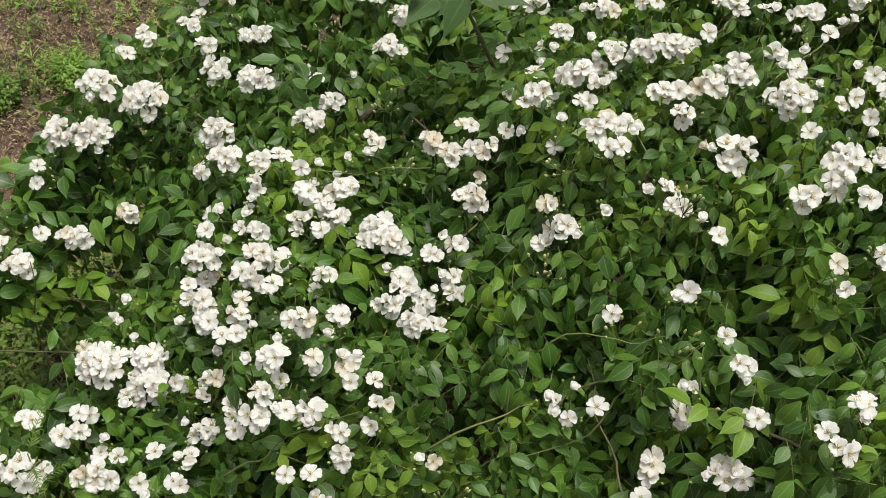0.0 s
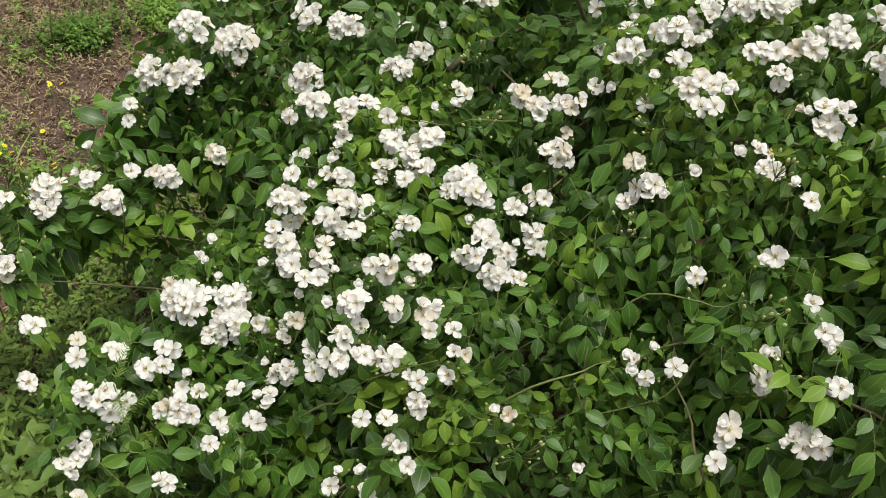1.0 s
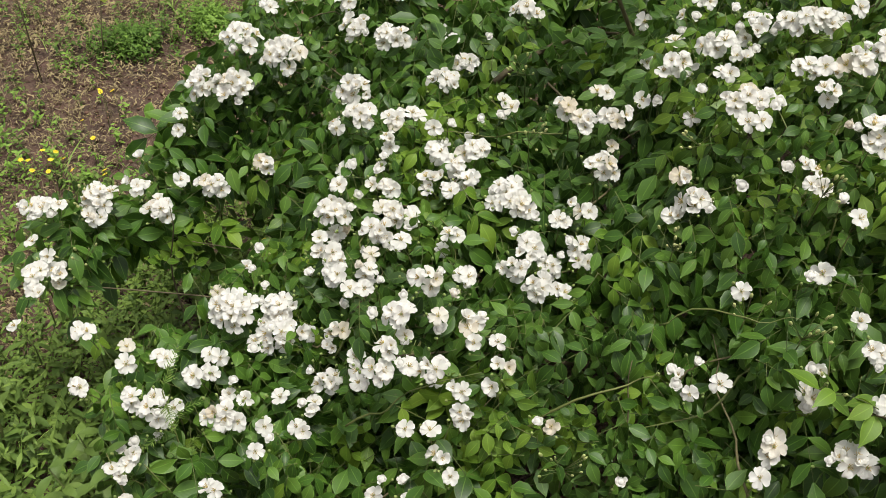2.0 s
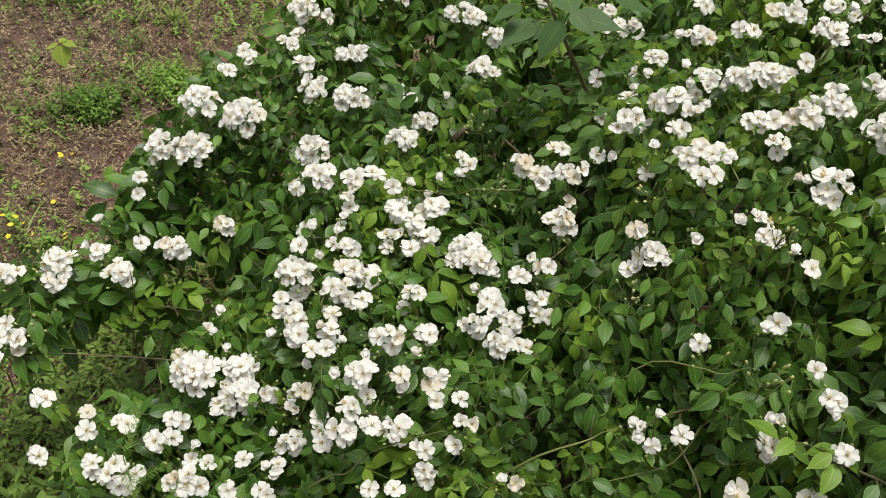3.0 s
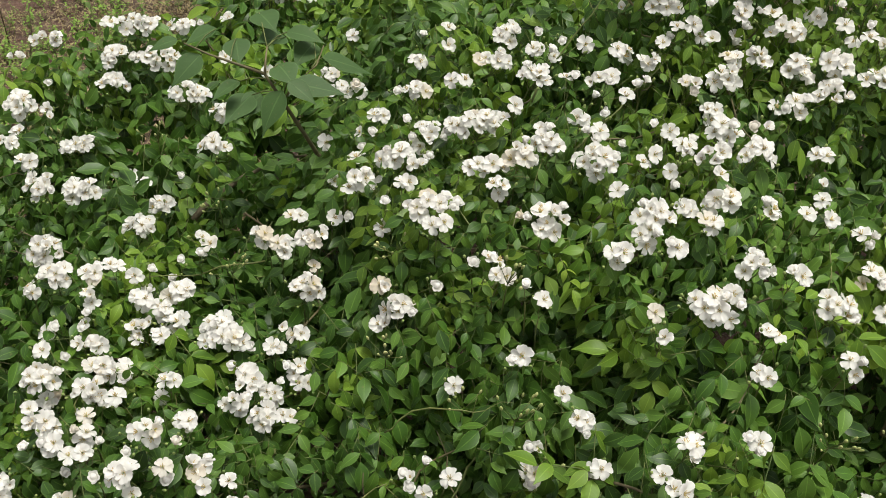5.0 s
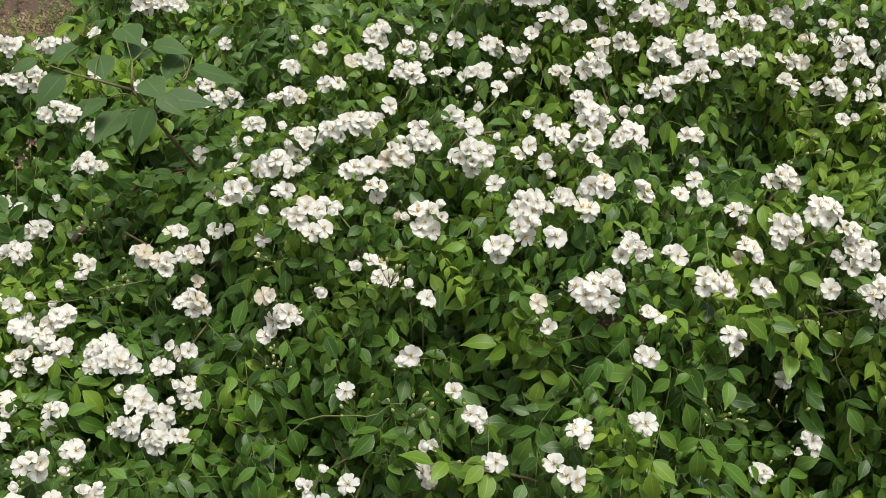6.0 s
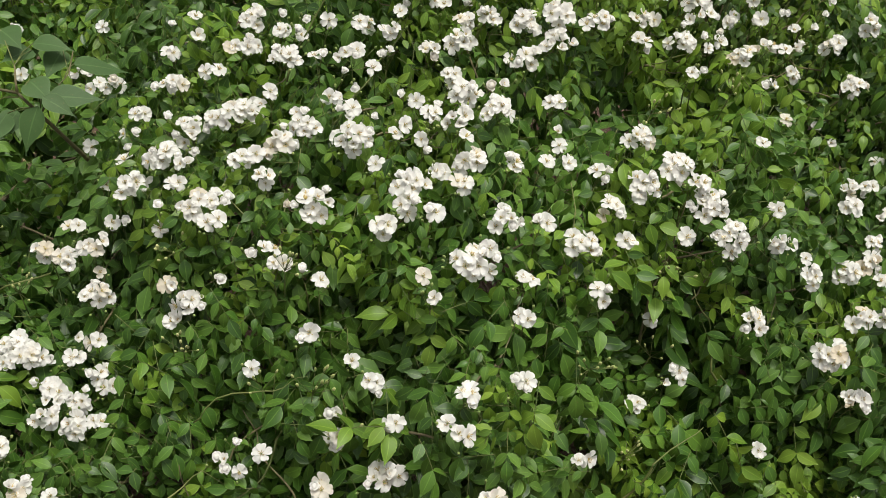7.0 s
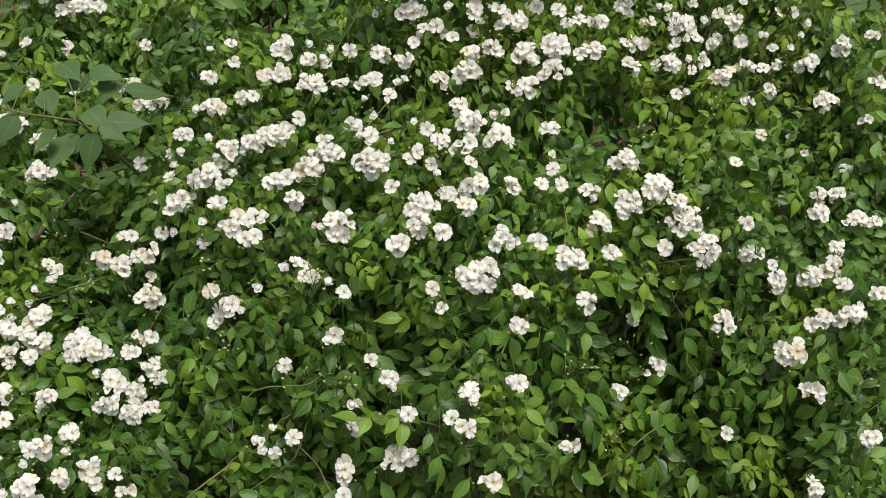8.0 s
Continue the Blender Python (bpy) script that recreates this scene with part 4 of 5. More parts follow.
def canopy(count, gap, seed, lower):
    """Leaf places on the skin that the anchors span, no two nearer than gap, sunk by lower; with the skin's normal."""
    g = np.random.default_rng(seed)
    A = np.array(ANCHORS)
    dist = np.linalg.norm(A[:, None] - A[None], axis=2)
    near = np.argsort(dist, axis=1)[:, 1:9]
    heads = np.array(HEADS)
    cells, places = {}, []
    for _ in range(count):
        i = int(g.integers(len(A)))
        j, k = (int(near[i, q]) for q in g.integers(0, 8, 2))
        if j == k or dist[i, j] > 0.42 or dist[i, k] > 0.42 or dist[j, k] > 0.5:
            continue
        if A[i][0] < -0.45 and max(dist[i, j], dist[i, k], dist[j, k]) > 0.18:
            continue
        a, b = g.random(2)
        if a + b > 1:
            a, b = 1 - a, 1 - b
        p = A[i] + a * (A[j] - A[i]) + b * (A[k] - A[i]) + g.normal(0, 0.012, 3)
        nrm = np.cross(A[j] - A[i], A[k] - A[i])
        size = np.linalg.norm(nrm)
        nrm = nrm / size if size > 1e-4 else np.array((0.0, -0.5, 0.85))
        if nrm @ np.array((0.0, -0.55, 0.84)) < 0:
            nrm = -nrm
        nrm = nrm * 0.55 + np.array((0.0, -0.3, 0.6))
        nrm /= np.linalg.norm(nrm)
        hollow = max(0.0, noise.noise(Vector(p * 5.5))) * 0.25 + max(0.0, noise.noise(Vector(p * 13.0))) * 0.09
        hollow += sum(sunk * math.exp(-(np.linalg.norm(p - c) / rad) ** 2) for c, rad, sunk in PITS)
        p = p - nrm * (lower + g.random() * 0.035 + hollow)
        if p[0] < -0.5 and any(np.linalg.norm(np.cross(p - c, OPEN_WAY)) < rad for c, rad in GAPS):
            continue
        if p[2] < 0.03:
            continue
        c = tuple((p // gap).astype(int))
        if any(np.linalg.norm(p - q) < gap for dx in (-1, 0, 1) for dy in (-1, 0, 1) for dz in (-1, 0, 1) for q in cells.get((c[0] + dx, c[1] + dy, c[2] + dz), ())):
            continue
        rel = p - heads[:, :3]
        along = rel @ OUT
        aside = np.linalg.norm(rel - along[:, None] * OUT, axis=1)
        if ((along > -0.015) & (along < 0.2) & (aside < heads[:, 3] * 0.8 + 0.02)).any():
            continue
        cells.setdefault(c, []).append(p)
        places.append((p, nrm))
    return places


def leaf_pose(p, nrm, g, flat, grown=1.0):
    """A leaf about p, its top turned outwards and up; neighbours on one shoot point much the same way."""
    q = Vector(p)
    n = Vector(nrm) * 0.75 + Vector((0, -0.1, 0.5)) + Vector(g.normal(0, flat, 3))
    n.normalize()
    a = 2.6 * noise.noise(q * 3.1 + Vector((0, 7, 0))) + g.normal(0, 0.85)
    d = Vector((math.sin(a), -math.cos(a), -0.45 + g.normal(0, 0.25)))
    d = (d - n * d.dot(n)).normalized()
    s = g.uniform(0.86, 1.22) * grown * (1 - 0.28 * max(0.0, min(1.0, 2.2 * noise.noise(q * 4.3 + Vector((3, 0, 9))))))
    m = Matrix((d.cross(n) * s, d * s, n * s)).transposed().to_4x4()
    m.translation = q - d * 0.06 * s
    return m


def foliage():
    """Leaves over all bushes: those about the middle of the main bush as parts, the rest joined bush by bush."""
    heaps = {k: Heap() for k in BUSH}
    singles = 0
    g = np.random.default_rng(21)
    for gap, seed, lower, flat, count in ((0.033, 1, 0.006, 0.4, 78000), (0.052, 2, 0.085, 0.42, 28000), (0.062, 3, 0.17, 0.45, 17000)):
        for p, nrm in canopy(count, gap, seed, lower):
            which = bush_of(p[0], p[1])
            m = leaf_pose(p, nrm, g, flat, 1.0 + 0.18 * max(0.0, min(1.0, (0.92 - p[2]) / 0.25)))
            fresh = 0.7 * noise.noise(Vector((p[0] * 6.1, p[1] * 6.1, p[2] * 6.1 + 5))) + 0.4 * g.random() + {"side": 0.18, "back": 0.1, "main": 0.0}[which] + 0.45 * math.exp(-((p[0] - 0.95) / 0.2) ** 2 - ((p[2] - 0.42) / 0.12) ** 2)
            is_young = lower < 0.05 and fresh > 0.43 - 0.14 * max(0.0, min(1.0, (p[2] - 0.75) / 0.2))
            k = int(g.integers(6 if is_young else 12))
            if lower < 0.05 and singles < 300 and 0.25 < p[0] < 1.0 and 0.75 < p[1] < 1.45:
                singles += 1
                at_pose(new("leaf", YOUNG_MESHES[k] if is_young else LEAF_MESHES[k]), m, BUSH[which], BASES[which])
            else:
                v, t, s, u = LEAVES[k] if lower < 0.05 and p[1] < 2.3 else FAR_LEAVES[k % 8]
                heaps[which].add((v, t, np.where(s == 0, 2 if is_young else 0, 1), u), m)
    for which, h in heaps.items():
        ob = new("foliage", h.mesh("foliage", [LEAF, STEM, YOUNG]))
        ob.parent = BUSH[which]
        ob.matrix_parent_inverse = Matrix.Translation(BASES[which]).inverted()
        tagged(ob, kind="stuff")


foliage()
spray_pick = random.Random(11)
for k, (x, y, z) in enumerate(spray_pick.sample(ANCHORS[len(HEADS):len(HEADS) + 90], 24)):
    bud_spray(x + spray_pick.uniform(-0.05, 0.05), y + spray_pick.uniform(-0.05, 0.05), z + 0.02, 900 + k)


def cane(which, start, end, lift, r0=0.007, bark=BARK):
    """A cane that arches from start to end."""
    a, b = Vector(start), Vector(end)
    pts, radii = [], []
    for i in range(12):
        s = i / 11
        p = a.lerp(b, s) + Vector((0, 0, lift * 4 * s * (1 - s))) + Vector((noise.noise(a * 3 + Vector((s * 3, 0, 0))), noise.noise(b * 3 + Vector((0, s * 3, 0))), noise.noise(b * 2 + Vector((0, 0, s * 3))))) * 0.05 * math.sin(math.pi * s)
        pts.append(p)
        radii.append(r0 * (1 - 0.72 * s))
    h = Heap()
    h.add(tube(pts, radii, 6, 0))
    ob = new("cane", h.mesh("cane", [bark]))
    ob.parent = BUSH[which]
    ob.matrix_parent_inverse = Matrix.Translation(BASES[which]).inverted()


pick = random.Random(5)
for which, (bx, by, _) in BASES.items():
    own = [a for a in ANCHORS if bush_of(a[0], a[1]) == which]
    for a in pick.sample(own, min(34, len(own))):
        thin = 0.5 if a[0] < -0.4 else 1.0
        s = Vector((bx + pick.uniform(-0.25, 0.25), by + pick.uniform(-0.2, 0.2), -0.02))
        cane(which, s, Vector(a) - Vector((0, -0.03, 0.06)), pick.uniform(0.02, 0.12), thin * pick.uniform(0.004, 0.008))

# Thin young canes that run just under the leaves.
for k in range(90):
    a = pick.choice(ANCHORS[:len(HEADS) + 100])
    near = [b for b in ANCHORS[:len(HEADS) + 100] if 0.12 < math.dist(a, b) < 0.3]
    if near and a[0] > -0.45 and a[1] < 2.2:
        b = pick.choice(near)
        sunk = Vector((0, -0.02, 0.03)) * pick.uniform(0.6, 2.0)
        cane(bush_of(a[0], a[1]), Vector(a) - sunk - Vector((0, 0, 0.05)), Vector(b) - sunk - Vector((0, 0, 0.02)), pick.uniform(-0.02, 0.01), pick.uniform(0.0013, 0.0032), pick.choice((TWIG, TWIG, STEM)))

# Bare twigs that show between the leaves.
cane("main", (-0.14, 1.9, 0.69), (0.12, 2.0, 0.765), 0.03, 0.0075)
cane("main", (-0.33, 1.12, 0.52), (-0.1, 1.12, 0.69), 0.01, 0.0022, STEM)
cane("main", (0.1, 1.1, 0.3), (0.135, 1.16, 0.70), 0.01, 0.0026)
cane("main", (-0.03, 1.12, 0.55), (0.17, 1.14, 0.69), 0.015, 0.003, STEM)
cane("main", (0.18, 1.24, 0.70), (0.38, 1.18, 0.80), 0.005, 0.0018, STEM)
cane("main", (-0.78, 1.56, 0.0), (-0.74, 1.53, 0.62), 0.0, 0.0035)
cane("main", (0.88, 0.95, 0.4), (1.1, 0.98, 0.54), 0.02, 0.003, STEM)
cane("main", (0.5, 1.15, 0.6), (0.66, 0.95, 0.85), 0.03, 0.003, STEM)


# ---- young trees that come up through the roses ----
BROAD_SHAPE = (0.08, 0.72, 0.96, 1.0, 0.9, 0.7, 0.44, 0.2, 0.05, 0.0)


def sapling(base, label):
    return thing("sapling", base, label, "sapling", "young trees")


def woody(root, name, points, r0, r1):
    """A tapering stem or twig of a young tree."""
    h = Heap()
    n = len(points)
    h.add(tube(points, [r0 + (r1 - r0) * i / (n - 1) for i in range(n)], 7, 0))
    at_pose(new(name, h.mesh(name, [TWIG])), Matrix.Identity(4), root, root.location)


def broad_leaf(root, start, base, tip, seed, wide=0.56):
    """A broad pointed leaf from base to tip, on a stalk that leaves the twig at start; its top faces up."""
    r = Rand(seed)
    a, b, c = Vector(start), Vector(base), Vector(tip)
    h = Heap()
    h.add(tube([a - b, (a - b) * 0.5 + Vector((0, 0, 0.006)), Vector((0, 0, 0))], [0.0015, 0.0012, 0.0011], 4, 1))
    d = (c - b).normalized()
    n = (Vector((r.uniform(-0.3, 0.3), -0.35 + r.uniform(-0.2, 0.2), 1)) - d * d.z).normalized()
    n = (n - d * n.dot(d)).normalized()
    length = (c - b).length * 1.04
    m = Matrix((d.cross(n), d, n)).transposed().to_4x4()
    bent = r.uniform(0.15, 0.4)
    h.add(blade(length, length * wide, BROAD_SHAPE, r.uniform(0.12, 0.32), bent, r.uniform(0.1, 0.4), 0, r.uniform(-0.06, 0.06)), m @ pose(0, 0, 0, 18 * bent, 0, 0))
    at_pose(new("broad_leaf", h.mesh("broad_leaf", [BROAD, STEM])), Matrix.Translation(b), root, root.location)


young = sapling((0.3, 1.97, 0.0), "young tree with large dull green pointed leaves rising through the roses")
woody(young, "stem", [(0.3, 1.97, -0.03), (0.25, 1.95, 0.4), (0.179, 1.93, 0.68), (0.135, 1.905, 0.81), (0.105, 1.88, 0.89), (0.068, 1.855, 0.985), (0.04, 1.83, 1.06)], 0.0075, 0.0028)
woody(young, "twig", [(0.04, 1.83, 1.06), (0.0, 1.835, 1.078), (-0.056, 1.84, 1.103), (-0.1, 1.85, 1.125)], 0.0032, 0.0014)
woody(young, "twig", [(0.04, 1.83, 1.06), (0.043, 1.84, 1.078), (0.049, 1.86, 1.1)], 0.003, 0.0014)
woody(young, "twig", [(0.068, 1.855, 0.985), (0.1, 1.88, 1.01), (0.14, 1.92, 1.02), (0.16, 1.98, 1.03)], 0.0026, 0.0012)
broad_leaf(young, (0.068, 1.845, 1.0), (0.069, 1.817, 1.029), (0.016, 1.764, 0.963), 1)
broad_leaf(young, (0.13, 1.91, 1.02), (0.155, 1.955, 1.017), (0.262, 1.966, 0.967), 2, 0.46)
broad_leaf(young, (0.075, 1.855, 0.99), (0.09, 1.87, 1.012), (0.195, 1.833, 0.998), 3, 0.46)
broad_leaf(young, (0.06, 1.845, 1.01), (0.011, 1.86, 1.0), (-0.051, 1.785, 0.984), 4)
broad_leaf(young, (0.049, 1.86, 1.1), (0.09, 1.99, 1.06), (0.169, 1.944, 1.06), 5, 0.5)
broad_leaf(young, (-0.056, 1.84, 1.103), (-0.072, 1.844, 1.102), (-0.135, 1.8, 1.06), 6)
broad_leaf(young, (-0.02, 1.84, 1.09), (-0.008, 1.92, 1.09), (-0.006, 1.85, 1.072), 7, 0.7)
broad_leaf(young, (-0.08, 1.845, 1.115), (-0.042, 1.93, 1.109), (-0.11, 1.9, 1.095), 8)
broad_leaf(young, (0.049, 1.86, 1.1), (0.085, 1.95, 1.07), (0.024, 1.9, 1.09), 9, 0.62)
broad_leaf(young, (0.05, 1.84, 1.05), (0.066, 1.862, 1.06), (0.096, 1.795, 1.052), 10, 0.75)
broad_leaf(young, (0.14, 1.92, 1.02), (0.142, 1.985, 1.034), (0.092, 1.925, 1.015), 11, 0.66)
broad_leaf(young, (0.049, 1.86, 1.1), (0.04, 1.97, 1.116), (0.07, 1.89, 1.114), 12, 0.66)
broad_leaf(young, (0.07, 1.845, 1.0), (0.082, 1.81, 1.052), (0.132, 1.765, 1.02), 13, 0.5)
broad_leaf(young, (0.04, 1.83, 1.05), (-0.008, 1.845, 1.04), (-0.07, 1.8, 1.03), 14, 0.42)
broad_leaf(young, (0.06, 1.845, 1.0), (0.03, 1.87, 0.993), (-0.024, 1.8, 0.99), 15, 0.5)
broad_leaf(young, (-0.1, 1.85, 1.125), (-0.11, 1.855, 1.13), (-0.17, 1.84, 1.12), 17, 0.5)
other = sapling((1.97, 1.98, 0.0), "young tree with broad dark leaves on a dark thin stem")
woody(other, "stem", [(1.97, 1.98, -0.03), (1.975, 1.95, 0.4), (1.985, 1.9, 0.68), (1.995, 1.85, 0.78), (2.005, 1.82, 0.84), (2.03, 1.82, 0.9)], 0.008, 0.003)
woody(other, "twig", [(2.0, 1.83, 0.81), (2.04, 1.82, 0.83), (2.12, 1.81, 0.85)], 0.0026, 0.0013)
broad_leaf(other, (2.003, 1.825, 0.83), (2.005, 1.81, 0.815), (1.937, 1.75, 0.771), 21, 0.72)
broad_leaf(other, (2.003, 1.825, 0.83), (2.0, 1.84, 0.835), (1.888, 1.83, 0.855), 22, 0.46)
broad_leaf(other, (2.02, 1.825, 0.82), (2.038, 1.82, 0.8), (2.142, 1.82, 0.745), 23, 0.5)
broad_leaf(other, (2.04, 1.82, 0.83), (2.056, 1.8, 0.83), (2.151, 1.86, 0.84), 24)
broad_leaf(other, (2.12, 1.81, 0.85), (2.123, 1.8, 0.84), (2.197, 1.78, 0.768), 25)
broad_leaf(other, (2.03, 1.82, 0.9), (2.03, 1.83, 0.91), (1.95, 1.83, 0.94), 26)
broad_leaf(other, (2.03, 1.82, 0.9), (2.04, 1.83, 0.91), (2.1, 1.88, 0.93), 27)

# ---- ground cover beside the bush ----
def sprig(seed, leaves, leaf_len, height, width=0.42, shape=(0.2, 1.0, 0.75, 0.0)):
    """A small weed: a stem with narrow leaves all round."""
    r = Rand(seed)
    h = Heap()
    top = (r.uniform(-0.3, 0.3) * height, r.uniform(-0.3, 0.3) * height, height)
    h.add(tube([(0, 0, 0), (top[0] * 0.3, top[1] * 0.3, height * 0.5), top], [0.0009, 0.0008, 0.0005], 3, 0)) if len(shape) > 3 else None
    for k in range(leaves):
        s = 0.15 + 0.85 * (k + 0.5) / leaves
        L = leaf_len * r.uniform(0.7, 1.15) * (1.15 - 0.4 * s)
        h.add(blade(L, L * width * r.uniform(0.8, 1.2), shape, 0.2, r.uniform(0.1, 0.7), 0, 0),
              turned(top[0] * s * s, top[1] * s * s, height * s, r.uniform(-15, 45), 0, 137.5 * k + r.uniform(-20, 20)))
    return h.piece()


def strand(seed, length, width):
    """A blade of grass or straw, curved."""
    r = Rand(seed)
    return blade(length, width, (0.7, 1.0, 0.6, 0.0), 0.3, r.uniform(0.2, 1.1), 0, 0, r.uniform(-0.25, 0.25))


HERB_SPRIGS = [sprig(500 + i, 9, 0.022, 0.05 + 0.012 * i) for i in range(6)]
DRY_SPRIGS = [sprig(510 + i, 5, 0.016 + 0.002 * i, 0.03 + 0.012 * i, 0.3, (0.3, 1.0, 0.0)) for i in range(6)]
LUSH_SPRIGS = [sprig(520 + i, 8, 0.042, 0.09 + 0.02 * i, 0.3) for i in range(6)]
STRANDS = [strand(540 + i, 0.035 + 0.009 * i, 0.0019 + 0.0003 * (i % 3)) for i in range(8)]
FLAKES = [blade(0.007 + 0.0018 * i, 0.004 + 0.0006 * i, (0.3, 1.0, 0.0), 0.5 - 0.2 * i, 0.9, 0.4 * i, 0) for i in range(5)]
CRUMBS = [ball(0.004 + 0.0016 * i, 0.0028 + 0.001 * i, 0.001, 0, 3, 5) for i in range(4)]
BLADES = [strand(560 + i, 0.14 + 0.025 * i, 0.005) for i in range(6)]


def scatter(name, label, category, material_used, pieces, count, inside, weight, tilt, seed, scale=(0.7, 1.25)):
    """Many small plants over a stretch of ground, thinned by weight(x, y)."""
    g = np.random.default_rng(seed)
    h = Heap()
    x0, x1, y0, y1 = inside
    for _ in range(count):
        x, y = g.uniform(x0, x1), g.uniform(y0, y1)
        if g.random() > weight(x, y):
            continue
        h.add(pieces[int(g.integers(len(pieces)))], turned(x, y, ground_height(x, y) - 0.002 + g.random() * 0.012, g.uniform(*tilt), g.uniform(-20, 20), g.uniform(0, 360), g.uniform(*scale)), 0)
    ob = new(name, h.mesh(name, [material_used]))
    return tagged(ob, label, category, kind="stuff")


def patch(x, y, cx, cy, rx, ry):
    return math.exp(-((x - cx) / rx) ** 2 - ((y - cy) / ry) ** 2)


def bare(x, y):
    """How bare the reddish soil lies at x, y."""
    return min(0.9, 1.1 * patch(x, y, -1.2, 2.62, 0.24, 0.24) + patch(x, y, -0.95, 3.1, 0.22, 0.25) + 0.8 * patch(x, y, -1.9, 3.25, 0.35, 0.2))


def uneven(x, y, size, shift):
    return max(0.0, min(1.0, 0.5 + 1.3 * noise.noise(Vector((x * size, y * size, shift)))))


scatter("dry_grass", "dry bleached grass and stalks lying on the soil", "dry grass", STRAW, STRANDS, 34000, (-2.7, 0.1, 1.4, 4.6),
        lambda x, y: (0.35 + 0.65 * uneven(x, y, 2.3, 1.0)) * (1 - 0.82 * bare(x, y)) * (1 - 0.6 * patch(x, y, -0.95, 1.7, 0.5, 0.45)), (-8, 35), 31)
scatter("dry_grass", "dry bleached grass on the soil behind the rose bushes", "dry grass", STRAW, STRANDS, 12000, (-0.3, 3.4, 2.5, 5.2),
        lambda x, y: 0.5 + 0.5 * uneven(x, y, 2.3, 1.0), (-8, 35), 131)
scatter("withered_weeds", "withered brown weeds on the ground behind the rose bushes", "dry weeds", DRY, DRY_SPRIGS, 14000, (-0.3, 3.4, 2.5, 5.2),
        lambda x, y: 0.4 + 0.6 * uneven(x, y, 2.0, 3.0), (-70, 70), 137, (0.5, 1.1))
scatter("withered_weeds", "withered greyish brown weeds covering the ground", "dry weeds", DRY, DRY_SPRIGS, 30000, (-2.6, 0.0, 1.5, 4.4),
        lambda x, y: (0.25 + 0.75 * uneven(x, y, 2.0, 3.0)) * (1 - 0.75 * bare(x, y)) * (1 - 0.85 * patch(x, y, -0.95, 1.7, 0.5, 0.45)), (-70, 70), 37, (0.45, 1.0))
scatter("low_weeds", "low dark green weeds between dry grass", "weeds", HERB, HERB_SPRIGS, 9500, (-3.4, 0.3, 1.1, 5.4),
        lambda x, y: min(1.0, (0.4 * uneven(x, y, 1.9, 7.0) + 0.95 * patch(x, y, -0.9, 1.75, 0.5, 0.5)) * (1 - 0.9 * bare(x, y))), (-12, 12), 32)
scatter("undergrowth", "dense dark green undergrowth under the rose sprays", "weeds", HERB, HERB_SPRIGS + LUSH_SPRIGS[:1], 3400, (-1.5, -0.3, 1.2, 2.3),
        lambda x, y: min(1.0, 1.2 * patch(x, y, -0.88, 1.75, 0.36, 0.4)), (-20, 20), 33, (0.5, 1.1))
scatter("fresh_weeds", "fresh light green narrow-leaved weeds beside the bush", "weeds", HERB, LUSH_SPRIGS, 1100, (-1.9, -0.3, 0.9, 1.9),
        lambda x, y: min(1.0, 1.1 * patch(x, y, -1.05, 1.25, 0.5, 0.3)), (-14, 14), 34, (0.8, 1.5))
scatter("meadow_weeds", "sparse yellowish green weeds with thin leaves", "weeds", WEED, HERB_SPRIGS, 5200, (-3.0, -0.5, 1.8, 5.2),
        lambda x, y: min(1.0, 0.9 * patch(x, y, -1.55, 2.25, 0.4, 0.3) + 0.9 * patch(x, y, -0.75, 3.9, 0.5, 0.8) + 0.2 * uneven(x, y, 3.1, 4.0)) * (1 - 0.9 * bare(x, y)), (-25, 25), 35, (0.5, 1.15))
scatter("grass", "thin green grass blades leaning among weeds", "grass", GRASS, BLADES, 3200, (-2.4, -0.4, 0.9, 4.6),
        lambda x, y: min(1.0, 0.8 * patch(x, y, -1.15, 1.35, 0.5, 0.35) + 0.05 * uneven(x, y, 2.5, 9.0)), (15, 75), 36, (0.5, 1.0))
scatter("leaf_litter", "brown dead leaf scraps strewn on the soil", "leaf litter", LITTER, FLAKES, 26000, (-2.7, 0.0, 1.3, 4.6),
        lambda x, y: (0.25 + 0.75 * uneven(x, y, 3.0, 12.0)) * (1 - 0.8 * patch(x, y, -0.95, 1.7, 0.5, 0.45)), (-50, 50), 38, (0.5, 1.2))
scatter("soil_crumbs", "loose reddish crumbs of bare soil", "soil", CLOD, CRUMBS, 5000, (-2.4, -0.3, 1.6, 4.2),
        lambda x, y: min(1.0, 0.15 + bare(x, y)), (-40, 40), 39, (0.4, 1.3))


def weed_clump(x, y, rx, ry, height, count, seed, label):
    """A low cushion of fresh green leaves on the soil."""
    g = np.random.default_rng(seed)
    base = (x, y, ground_height(x, y))
    root = thing("weed_clump", base, label, "weed clump", "green weed clumps")
    h = Heap()
    for n in range(count):
        a = g.uniform(0, 6.283)
        d = abs(g.normal(0, 0.55)) * (1 + 0.5 * noise.noise(Vector((2 * math.cos(a), 2 * math.sin(a), seed))))
        px, py = x + rx * d * math.cos(a), y + ry * d * math.sin(a)
        top = max(0.1, 1 - d * d + 0.8 * noise.noise(Vector((px * 14, py * 14, seed)))) * height
        k, m = int(g.integers(6)), turned(px, py, ground_height(px, py) + top * g.random() * 0.75, g.uniform(-30, 30), g.uniform(-30, 30), g.uniform(0, 360), g.uniform(0.55, 0.95))
        h.add(HERB_SPRIGS[k], m, 0)
    ob = new("leaves", h.mesh("weed_clump_leaves", [WEED]))
    tagged(at_pose(ob, Matrix.Identity(4), root, base), kind="stuff")


